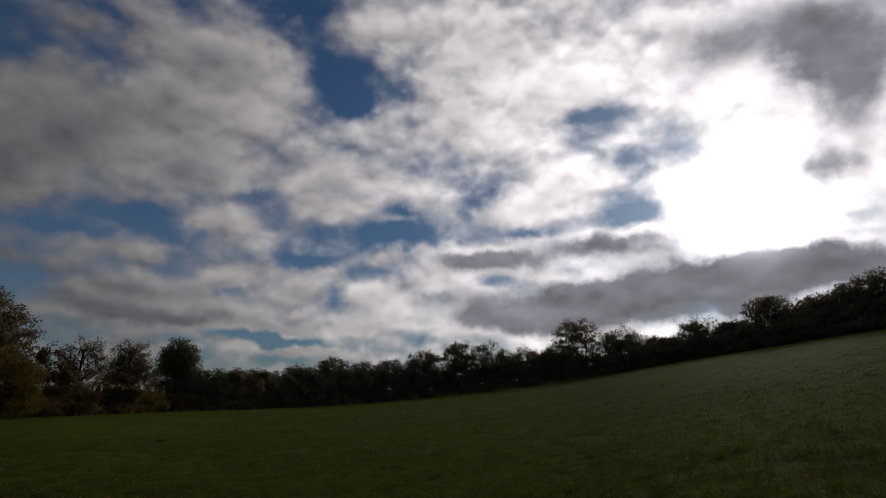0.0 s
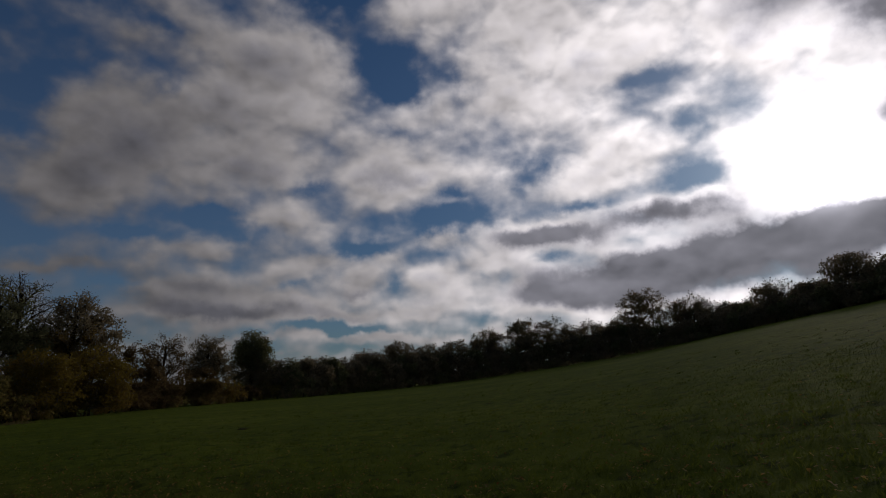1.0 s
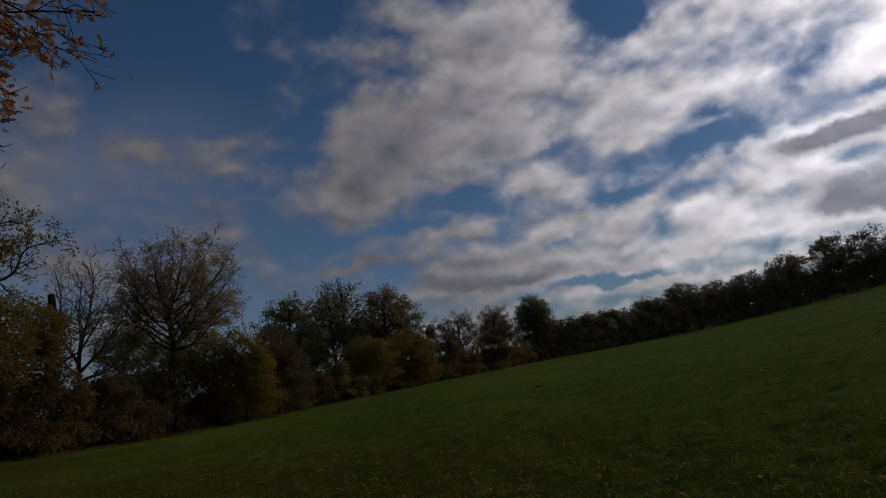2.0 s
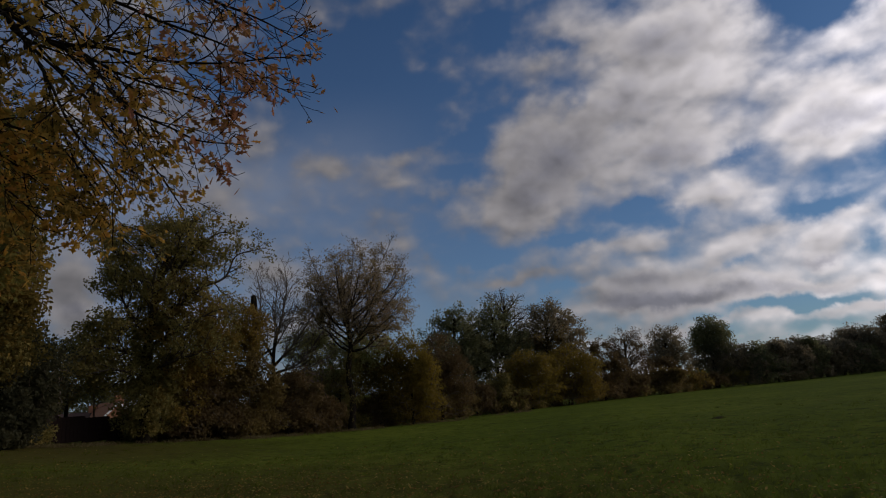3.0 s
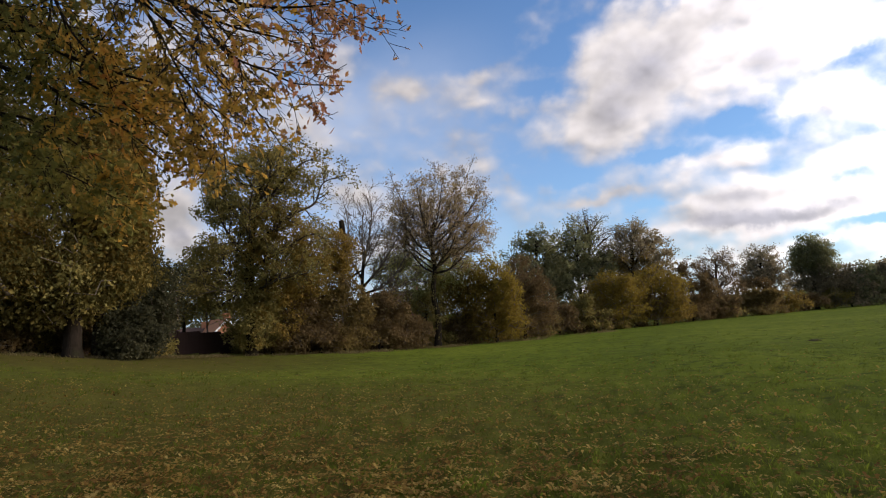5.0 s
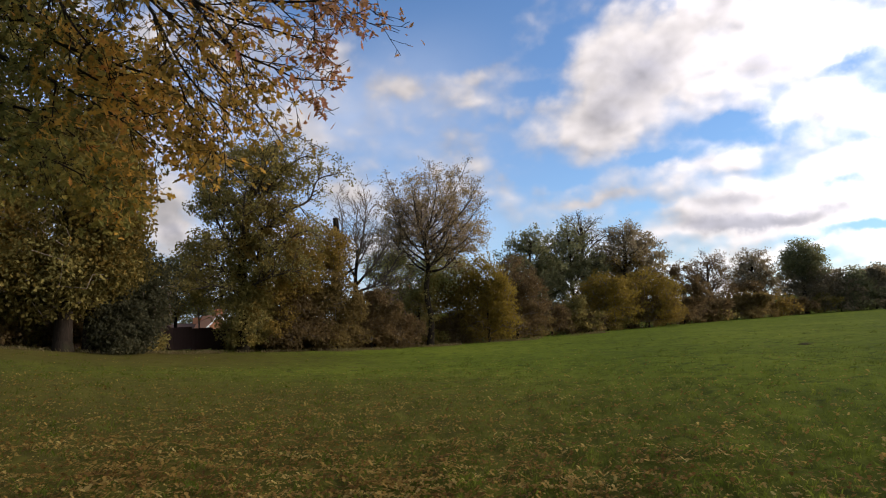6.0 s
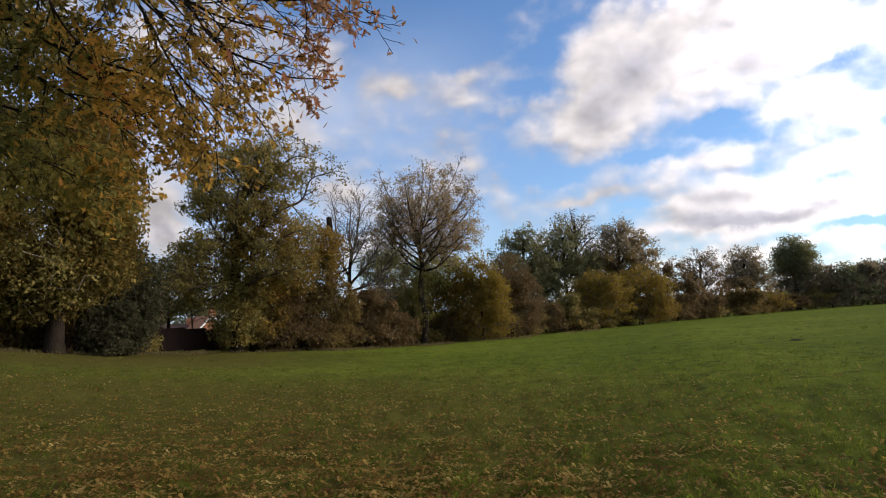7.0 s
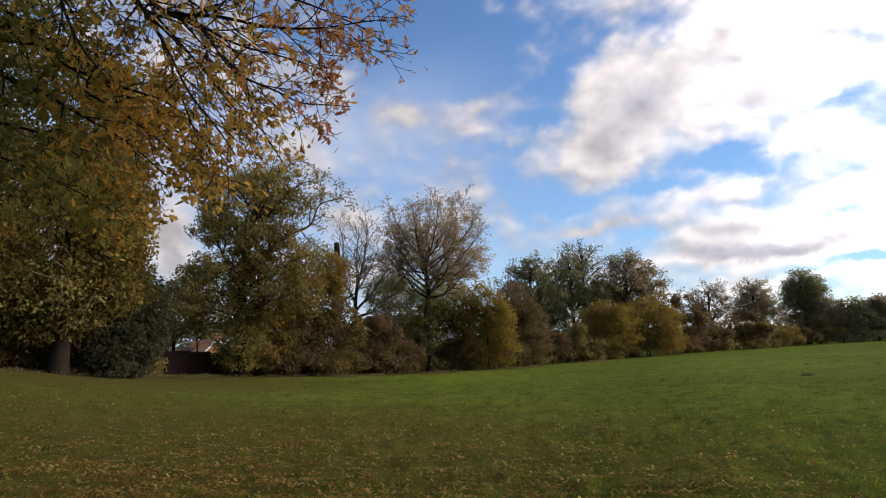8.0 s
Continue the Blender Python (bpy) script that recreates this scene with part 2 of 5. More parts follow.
def finish(mat, n, color, rough=0.8, bump=None, bump_strength=0.3, bump_distance=0.02, translucent=None, share=0.35, specular=0.3):
    bsdf = n.add("ShaderNodeBsdfPrincipled")
    n.put(bsdf.inputs["Base Color"], color)
    n.put(bsdf.inputs["Roughness"], rough)
    bsdf.inputs["Specular IOR Level"].default_value = specular
    if bump is not None:
        b = n.add("ShaderNodeBump")
        b.inputs["Strength"].default_value, b.inputs["Distance"].default_value = bump_strength, bump_distance
        n.put(b.inputs["Height"], bump)
        n.put(bsdf.inputs["Normal"], b.outputs[0])
    shader = bsdf.outputs[0]
    if translucent is not None:
        t = n.add("ShaderNodeBsdfTranslucent")
        n.put(t.inputs[0], translucent)
        m = n.add("ShaderNodeMixShader")
        m.inputs[0].default_value = share
        n.put(m.inputs[1], shader)
        n.put(m.inputs[2], t.outputs[0])
        shader = m.outputs[0]
    out = n.add("ShaderNodeOutputMaterial")
    n.put(out.inputs[0], shader)
    return mat


def leaf_material(name, *colours, patch=0.25):
    """Leaves: every leaf its own tone, with broader drifts of tone through the crown."""
    mat, n = material(name)
    one = n.add("ShaderNodeNewGeometry").outputs["Random Per Island"]
    place = n.add("ShaderNodeTexCoord").outputs["Object"]
    drift = n.noise(place, patch, 3.0)
    fac = n.math("ADD", n.math("MULTIPLY", one, 0.55), n.math("MULTIPLY", n.span(drift, 0.3, 0.7), 0.45))
    stops = [(i / max(1, len(colours) - 1), c) for i, c in enumerate(colours)]
    col = n.ramp(fac, stops)
    dark = n.mix(n.noise(place, 14.0, 3.0), (0.72, 0.72, 0.72), (1.2, 1.2, 1.2))
    col = n.mix(1.0, col, dark, "MULTIPLY")
    return finish(mat, n, col, 0.6, translucent=col, share=0.56, specular=0.06)


def bark_material(name, dark, pale, moss=None):
    mat, n = material(name)
    place = n.add("ShaderNodeTexCoord").outputs["Object"]
    m = n.add("ShaderNodeMapping")
    m.inputs["Scale"].default_value = (1, 1, 0.18)
    n.put(m.inputs[0], place)
    ridges = n.noise(m.outputs[0], 16.0, 6.0, 0.65)
    col = n.ramp(ridges, [(0.3, dark), (0.7, pale)])
    if moss:
        col = n.mix(n.math("MULTIPLY", n.span(n.noise(place, 1.1, 4.0), 0.5, 0.7), 0.6), col, moss)
    return finish(mat, n, col, 0.95, ridges, 0.8, 0.03, specular=0.03)


MAT = {
    "green": leaf_material("leaf_green", (0.141, 0.132, 0.044), (0.265, 0.222, 0.069), (0.425, 0.308, 0.089)),
    # Lightened, so that the colour carries some of the distance haze.
    "dark": leaf_material("leaf_dark_green", (0.129, 0.139, 0.075), (0.213, 0.214, 0.105), (0.342, 0.309, 0.139)),
    "holly": leaf_material("leaf_holly", (0.041, 0.043, 0.024), (0.076, 0.074, 0.039), (0.124, 0.113, 0.055)),
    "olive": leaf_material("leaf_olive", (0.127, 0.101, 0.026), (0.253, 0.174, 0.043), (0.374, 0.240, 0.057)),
    "gold": leaf_material("leaf_gold", (0.150, 0.115, 0.026), (0.280, 0.200, 0.036), (0.380, 0.272, 0.050)),
    "fresh": leaf_material("leaf_pale_green", (0.234, 0.247, 0.094), (0.421, 0.408, 0.150), (0.624, 0.546, 0.195)),
    "brown": leaf_material("leaf_brown", (0.101, 0.069, 0.035), (0.173, 0.118, 0.053), (0.230, 0.158, 0.068)),
    "russet": leaf_material("leaf_russet", (0.112, 0.084, 0.034), (0.200, 0.140, 0.050), (0.264, 0.196, 0.066)),
    # Distance haze is mixed into this leaf colour: paler and bluer.
    "wood": leaf_material("leaf_far_wood_hazed", (0.157, 0.143, 0.096), (0.280, 0.232, 0.140), (0.420, 0.310, 0.181)),
    "oak": leaf_material("leaf_oak", (0.140, 0.107, 0.032), (0.339, 0.221, 0.048), (0.593, 0.339, 0.058), (0.520, 0.224, 0.063), patch=0.8),
    "oakred": leaf_material("leaf_oak_russet", (0.230, 0.152, 0.066), (0.400, 0.205, 0.090), (0.420, 0.175, 0.105), patch=0.8),
    "bark": bark_material("bark", (0.013, 0.010, 0.008), (0.038, 0.029, 0.021), (0.026, 0.028, 0.013)),
    # Darker, greener oak leaves: shade of the inner crown painted as colour.
    "oakgreenshade": leaf_material("leaf_oak_green_shaded", (0.081, 0.088, 0.028), (0.201, 0.181, 0.045), (0.387, 0.281, 0.061), patch=0.8),
    # Oak leaves with the crown's inner shade put into their colour.
    "oakshade": leaf_material("leaf_shaded_oak", (0.058, 0.051, 0.017), (0.119, 0.096, 0.026), (0.215, 0.158, 0.038)),
    "bronze": leaf_material("leaf_bronze", (0.222, 0.167, 0.088), (0.353, 0.258, 0.131), (0.454, 0.333, 0.167)),
    "limb": bark_material("bark_branches", (0.045, 0.036, 0.028), (0.120, 0.095, 0.072)),
    "twig": bark_material("bark_grey_brown", (0.110, 0.088, 0.068), (0.260, 0.210, 0.160)),
}


def ground_material():
    mat, n = material("meadow")
    place = n.add("ShaderNodeTexCoord").outputs["Object"]
    broad = n.noise(place, 0.07, 4.0, 0.6)
    mid = n.noise(place, 0.9, 5.0, 0.62)
    stretch = n.add("ShaderNodeMapping")
    stretch.inputs["Scale"].default_value = (1, 1, 0.3)
    n.put(stretch.inputs[0], place)
    blades = n.noise(stretch.outputs[0], 34.0, 6.0, 0.7)
    tone = n.math("ADD", n.math("MULTIPLY", broad, 0.35), n.math("ADD", n.math("MULTIPLY", mid, 0.35), n.math("MULTIPLY", blades, 0.30)))
    col = n.ramp(tone, [(0.33, (0.046, 0.062, 0.014)), (0.5, (0.100, 0.130, 0.015)), (0.66, (0.176, 0.196, 0.028))])
    worn = n.span(n.noise(place, 0.35, 6.0, 0.65), 0.58, 0.78)
    col = n.mix(n.math("MULTIPLY", worn, 0.55), col, (0.085, 0.070, 0.030))
    tussock = n.span(n.noise(place, 2.6, 4.0, 0.6, 0.4), 0.52, 0.66)
    col = n.mix(n.math("MULTIPLY", tussock, 0.72), col, (0.030, 0.042, 0.011))
    reach = n.vec("LENGTH", n.vec("MULTIPLY_ADD", place, (1, 1, 0), (12.5, 0.5, 0)))
    litter_and_shade = n.math("MULTIPLY", n.math("SUBTRACT", 1.0, n.span(n.math("MULTIPLY_ADD", mid, 6.0, reach), 8.0, 20.0)), 0.72)
    # Leaf litter below the second oak, its colour also darkened for shade there.
    under = n.vec("LENGTH", n.vec("MULTIPLY_ADD", place, (1, 1, 0), (37.0, -1.0, 0)))
    under = n.math("MULTIPLY", n.math("SUBTRACT", 1.0, n.span(n.math("MULTIPLY_ADD", mid, 6.0, under), 9.0, 25.0)), 0.80)
    litter_and_shade = n.math("MAXIMUM", litter_and_shade, under)
    col = n.mix(litter_and_shade, col, n.mix(blades, (0.044, 0.034, 0.011), (0.105, 0.076, 0.023)))
    return finish(mat, n, col, 0.85, n.math("ADD", blades, mid), 0.9, 0.05, specular=0.008)


MAT["ground"] = ground_material()
MAT["grass"] = leaf_material("grass_blades", (0.052, 0.063, 0.013), (0.100, 0.130, 0.015), (0.176, 0.196, 0.028), patch=0.5)
MAT["straw"] = leaf_material("dry_grass", (0.090, 0.070, 0.030), (0.170, 0.135, 0.060), (0.240, 0.200, 0.100), patch=0.5)
MAT["fallen"] = leaf_material("fallen_leaves", (0.085, 0.046, 0.015), (0.200, 0.112, 0.030), (0.340, 0.222, 0.058), (0.480, 0.365, 0.130), patch=1.6)


def plain_material(name, colour, colour2, scale, rough=0.8, bump=0.4):
    mat, n = material(name)
    place = n.add("ShaderNodeTexCoord").outputs["Object"]
    a = n.noise(place, scale, 5.0, 0.6)
    b = n.noise(place, scale * 0.13, 3.0)
    col = n.mix(n.math("ADD", n.math("MULTIPLY", a, 0.6), n.math("MULTIPLY", b, 0.4)), colour, colour2)
    return finish(mat, n, col, rough, a, bump, 0.01, specular=0.08)


MAT["fence"] = plain_material("creosoted_boards", (0.022, 0.013, 0.011), (0.056, 0.033, 0.027), 9.0)
MAT["brick"] = plain_material("orange_brick", (0.30, 0.13, 0.07), (0.46, 0.23, 0.13), 6.0)
MAT["render"] = plain_material("pale_render", (0.42, 0.40, 0.37), (0.56, 0.54, 0.50), 3.0)
MAT["orange_tile"] = plain_material("orange_roof_tile", (0.32, 0.14, 0.065), (0.46, 0.23, 0.12), 5.0)
MAT["tile"] = plain_material("roof_tile", (0.055, 0.036, 0.030), (0.12, 0.075, 0.058), 5.0)
MAT["soil"] = plain_material("dark_soil", (0.035, 0.030, 0.014), (0.085, 0.070, 0.034), 14.0, 0.95, 0.8)
MAT["white"] = plain_material("white_paint", (0.70, 0.70, 0.68), (0.82, 0.82, 0.80), 4.0, 0.5, 0.1)


def glass_material():
    mat, n = material("window_glass")
    return finish(mat, n, (0.02, 0.025, 0.03, 1), 0.08, specular=0.8)


MAT["glass"] = glass_material()

# ------------------------------------------------------------------ ground
SLOPES = [(-160, .050), (-120, .045), (-95, .039), (-92, .027), (-88, .018), (-84, .006), (-75, -.010), (-65, -.022), (-56, -.026), (-44, -.024),
          (-36, -.020), (-29.5, -.0175), (-24, -.016), (-18, -.013), (-9.5, -.007), (0, .0086), (11.7, .035), (21.7, .070),
          (30.6, .096), (37, .115), (45, .126), (70, .120), (110, .090), (150, .060), (200, .050)]
REACH = 166.0


def height(x, y):
    """The ground's height: a hillside that falls away to one side and climbs to the other."""
    x, y = np.asarray(x, float), np.asarray(y, float)
    r = np.hypot(x, y)
    a = np.degrees(np.arctan2(x, y))
    s = np.zeros_like(r)
    for da, w in ((-5, .15), (-2.5, .2), (0, .3), (2.5, .2), (5, .15)):
        s = s + w * np.interp((a + da + 160) % 360 - 160, [p[0] for p in SLOPES], [p[1] for p in SLOPES])
    rr = np.minimum(r, REACH) + np.clip(r - REACH, 0, 200) * 0.15
    roll = 0.05 * np.sin(x * 0.21 + 0.7) * np.cos(y * 0.17) + 0.03 * np.sin(x * 0.6 + y * 0.43)
    edge = np.interp(a, [-24, -15, 0, 12, 22, 31, 45, 60], [122, 136, 153, 153, 144, 130, 116, 116])
    bank = 1.7 * np.clip((r - edge) / 9, 0, 1) * np.clip((a + 27) / 4, 0, 1) * np.clip((70 - a) / 10, 0, 1)
    s = s + bank / np.maximum(rr, 1)
    tufts = (0.026 * np.sin(x * 7.1 + 2.2 * np.sin(y * 2.3)) * np.sin(y * 6.3 + 1.9 * np.sin(x * 2.9 + 1))
             + 0.020 * np.sin(x * 13.7 + 1.7 * np.sin(y * 5.1)) * np.sin(y * 12.1 + 2.1 * np.sin(x * 4.3))
             + 0.020 * np.sin(x * 2.7 + 1.4 * np.sin(y * 1.7)) * np.sin(y * 3.1 + 1.6 * np.sin(x * 1.3)))
    return s * rr + roll * np.clip(r / 8, 0, 1) * np.clip(1.6 - r / 60, 0, 1) + tufts * np.clip(1.4 - r / 45, 0, 1)


def mesh(name, verts, faces, mat=None, smooth=False):
    """A mesh from vertex and face arrays (faces all of one size)."""
    verts, faces = np.asarray(verts, np.float32), np.asarray(faces, np.int32)
    me = bpy.data.meshes.new(name)
    me.vertices.add(len(verts))
    me.vertices.foreach_set("co", verts.ravel())
    k = faces.shape[1]
    me.loops.add(faces.size)
    me.loops.foreach_set("vertex_index", faces.ravel())
    me.polygons.add(len(faces))
    me.polygons.foreach_set("loop_start", np.arange(0, faces.size, k, dtype=np.int32))
    me.polygons.foreach_set("use_smooth", np.full(len(faces), smooth))
    me.update(calc_edges=True)
    if mat:
        me.materials.append(mat)
    return me


def part_mesh(name, me, parent, label=""):
    ob = new(name, me)
    ob.parent = parent
    return tagged(ob, label=label)


def part(name, bm, mat, parent, label=""):
    me = bpy.data.meshes.new(name)
    bmesh.ops.recalc_face_normals(bm, faces=bm.faces[:])
    bm.to_mesh(me)
    bm.free()
    me.materials.append(mat)
    return part_mesh(name, me, parent, label)


def thing(name, m, label, category, group="", kind=""):
    ob = new(name)
    ob.matrix_world = m
    return tagged(ob, label, category, group, kind)


def build_ground():
    rings = np.concatenate([[0.02], np.geomspace(0.4, 400, 250), [600, 1000, 1800, 3500]])
    a = np.radians(np.concatenate([np.linspace(-112, 52, 480, endpoint=False), np.linspace(52, 248, 60, endpoint=False)]))
    seg = len(a)
    r, t = np.meshgrid(rings, a, indexing="ij")
    x, y = r * np.sin(t), r * np.cos(t)
    verts = np.stack([x, y, height(x, y)], -1).reshape(-1, 3)
    i, j = np.meshgrid(np.arange(len(rings) - 1), np.arange(seg), indexing="ij")
    k = (j + 1) % seg
    faces = np.stack([i * seg + j, i * seg + k, (i + 1) * seg + k, (i + 1) * seg + j], -1).reshape(-1, 4)[:, ::-1]
    ob = new("ground", mesh("ground", verts, faces, MAT["ground"], True))
    tagged(ob, "sloping green meadow strewn with fallen leaves", "ground", kind="structure")


build_ground()


def spot(az, d):
    """A point of the ground by its bearing (degrees to the right of +y) and distance."""
    x, y = d * math.sin(radians(az)), d * math.cos(radians(az))
    return Vector((x, y, float(height(x, y))))


# ------------------------------------------------------------------ trees
def frames_of(d):
    """Two unit vectors square to each of the unit vectors d."""
    ref = np.where(np.abs(d[:, 2:3]) < 0.9, np.array([[0, 0, 1.0]]), np.array([[1.0, 0, 0]]))
    u = np.cross(d, ref)
    u /= np.linalg.norm(u, axis=1)[:, None] + 1e-9
    return u, np.cross(d, u)


def grow(rng, blobs, n, fork, top, lean=0.0, wiggle=0.07, reach=0.12, spacing=0.7, limb_lines=()):
    """The nodes of a tree: a stem from the foot to its top and limbs that reach into the blobs (x, y, z, rx, ry, rz, share).
    Returns places and parents."""
    pos, par, length = [np.array([0, 0, -0.3])], [-1], [0.0]
    z = 0.0
    drift = np.zeros(2)
    while z < top:
        z += spacing
        drift += rng.normal(0, wiggle * spacing, 2) * 0.6
        pos.append(np.array([drift[0] + lean * z, drift[1], z]))
        par.append(len(pos) - 2)
        length.append(length[-1] + spacing)
    for line in limb_lines:
        line = [np.array(p, float) for p in line]
        prev = int(np.argmin([np.linalg.norm(p - line[0]) for p in pos]))
        for a, b in zip(line, line[1:]):
            steps = max(1, int(np.linalg.norm(b - a) / spacing))
            for k in range(1, steps + 1):
                pos.append(a + (b - a) * k / steps + rng.normal(0, 0.04, 3))
                par.append(prev)
                length.append(length[prev] + np.linalg.norm(b - a) / steps)
                prev = len(pos) - 1
    share = np.array([b[6] for b in blobs], float)
    which = rng.choice(len(blobs), n, p=share / share.sum())
    dirs = rng.normal(size=(n, 3))
    dirs /= np.linalg.norm(dirs, axis=1)[:, None]
    rad = rng.uniform(0.05, 1, n) ** 0.45
    b = np.array([b[:6] for b in blobs], float)[which]
    pts = b[:, :3] + dirs * rad[:, None] * b[:, 3:6]
    pts = pts[pts[:, 2] > 0.25]
    order = np.argsort(np.linalg.norm(pts - np.array([0, 0, fork]), axis=1) + rng.uniform(0, 1.0, len(pts)))
    P, L = np.zeros((len(pos) + 6 * n, 3)), np.zeros(len(pos) + 6 * n)
    m = len(pos)
    P[:m], L[:m] = pos, length
    first = max(1, int(fork / spacing))
    for q in pts[order]:
        d = np.linalg.norm(P[first:m] - q, axis=1)
        rise = np.maximum(0, P[first:m, 2] - q[2])
        i = first + int(np.argmin(d + reach * L[first:m] + 0.6 * rise))
        gap = np.linalg.norm(P[i] - q)
        steps = min(5, max(1, int(gap / spacing)))
        a, prev = P[i].copy(), i
        for s in range(1, steps + 1):
            f = s / steps
            p = a + (q - a) * f
            if s < steps:
                p = p + rng.normal(0, wiggle * gap / steps, 3)
                p[2] += 0.10 * gap * math.sin(math.pi * f)
            P[m], L[m] = p, L[prev] + gap / steps
            par.append(prev)
            prev = m
            m += 1
    return P[:m], np.array(par)


def limbs(P, par, r_base, r_tip, sides=6, power=0.48, slim=0.0, given=None):
    """Radii by the number of twigs that each limb carries, and tapered tubes along all limbs: (radii, verts, faces, thick)."""
    m = len(P)
    tips = np.zeros(m)
    kids = np.bincount(par[1:], minlength=m)
    tips[kids == 0] = 1
    for i in range(m - 1, 0, -1):
        tips[par[i]] += tips[i]
    rad = r_tip * np.maximum(tips, 1) ** power
    rad = r_tip + (rad - r_tip) * (r_base - r_tip) / max(rad[0] - r_tip, 1e-6)
    rad = np.minimum(rad, r_base * 1.02 / (1 + slim * np.hypot(P[:, 0], P[:, 1])))
    if given is not None:
        rad = given
    c = np.arange(1, m)
    a, b = P[par[c]], P[c]
    d = b - a
    ln = np.linalg.norm(d, axis=1)[:, None] + 1e-9
    d = d / ln
    ra, rb = np.minimum(rad[par[c]], rad[c] * 1.25), rad[c]
    flare = np.where(P[par[c], 2] < 0.1, 1.5, np.where(P[par[c], 2] < 0.8, 1.12, 1.0))
    ra = ra * flare
    rb = rb * np.where(P[c, 2] < 0.5, 1.12, 1.0)
    u, v = frames_of(d)
    t = np.arange(sides) * 2 * np.pi / sides
    ring = u[:, None] * np.cos(t)[None, :, None] + v[:, None] * np.sin(t)[None, :, None]
    lower = (a - d * 0.25 * ra[:, None])[:, None] + ring * ra[:, None, None]
    upper = (b + d * 0.15 * rb[:, None])[:, None] + ring * rb[:, None, None]
    verts = np.concatenate([lower, upper], 1).reshape(-1, 3)
    k = np.arange(sides)
    quad = np.stack([k, (k + 1) % sides, sides + (k + 1) % sides, sides + k], -1)
    faces = (np.arange(len(c)) * 2 * sides)[:, None, None] + quad[None]
    return rad, verts, faces, rb


def tube_objects(P, par, r_base, r_tip, trunk_limit, root, mat, twig=None, sides=6, power=0.52, slim=0.0, given=None):
    rad, verts, faces, rb = limbs(P, par, r_base, r_tip, sides, power, slim, given)
    for name, pick, mt in (("trunk", rb >= trunk_limit, mat), ("branchwork", rb < trunk_limit, twig or mat)):
        if given is not None and name == "branchwork":
            rad, verts, faces, rb = limbs(P, par, r_base, r_tip, 3, power, slim, given)
        if pick.any():
            fc = faces[pick].reshape(-1, 4)
            used, inv = np.unique(fc, return_inverse=True)
            ob = part_mesh(name, mesh(name, verts[used], inv.reshape(-1, 4), mt, True), root)
            if name == "branchwork":
                tagged(ob, kind="stuff")
    return rad


def leaf_mesh(rng, name, centres, size, mat, hang=0.3, outline="plain"):
    """One small folded leaf, or spray of leaves, at each centre."""
    n = len(centres)
    d = rng.normal(size=(n, 3))
    d[:, 2] -= hang
    d /= np.linalg.norm(d, axis=1)[:, None]
    u, v = frames_of(d)
    turn = rng.uniform(0, 2 * np.pi, n)[:, None]
    w = u * np.cos(turn) + v * np.sin(turn)
    nrm = np.cross(d, w)
    s = size * rng.uniform(0.6, 1.3, n)[:, None, None]
    if outline == "oak":
        shape = np.array([(0, 0, 0), (.16, .12, .02), (.30, .08, .02), (.40, .30, .05), (.55, .12, .03), (.68, .28, .04), (.82, .10, 0), (1, 0, -.05),
                          (.82, -.10, 0), (.68, -.28, .04), (.55, -.12, .03), (.40, -.30, .05), (.30, -.08, .02), (.16, -.12, .02), (.5, 0, -.03)])
        tri = np.array([(14, i, (i + 1) % 14) for i in range(14)])
    else:
        shape = np.array([(0, 0, 0), (.45, .34, .08), (1, 0, 0), (.5, -.30, .08)])
        tri = np.array([(0, 2, 1), (0, 3, 2)])
    pts = d[:, None] * shape[None, :, :1] + w[:, None] * shape[None, :, 1:2] + nrm[:, None] * shape[None, :, 2:]
    verts = (np.asarray(centres)[:, None] + pts * s).reshape(-1, 3)
    faces = (np.arange(n) * len(shape))[:, None, None] + tri[None]
    return mesh(name, verts, faces.reshape(-1, 3), mat)


def foliage(rng, P, rad, blob, count, spread, thin, fill=0.0):
    """Places for leaves round the thin twigs that lie in the blob; a share of them in clumps through its whole volume."""
    x, y, z, rx, ry, rz = blob[:6]
    inside = (((P - (x, y, z)) / (rx * 1.1, ry * 1.1, rz * 1.1)) ** 2).sum(1) < 1
    pick = np.where(inside & (rad < thin))[0]
    if len(pick) == 0:
        pick = np.where(rad < thin)[0]
    weight = rng.gamma(0.7, 1.0, len(pick)) + 0.12
    at = rng.choice(pick, count - int(count * fill), p=weight / weight.sum())
    out = [P[at] + np.clip(rng.normal(0, 1, (len(at), 3)), -1.5, 1.5) * spread * (1, 1, 0.8)]
    n = int(count * fill)
    if n:
        clumps = max(4, n // 28)
        d = rng.normal(size=(clumps, 3))
        d /= np.linalg.norm(d, axis=1)[:, None]
        c = np.array([x, y, z]) + d * (rng.uniform(0.15, 1, clumps) ** 0.4)[:, None] * (rx * 0.96, ry * 0.96, rz * 0.96)
        out.append(c[rng.integers(0, clumps, n)] + np.clip(rng.normal(0, 1, (n, 3)), -1.5, 1.5) * spread * (0.85, 0.85, 0.6))
    return np.concatenate(out)


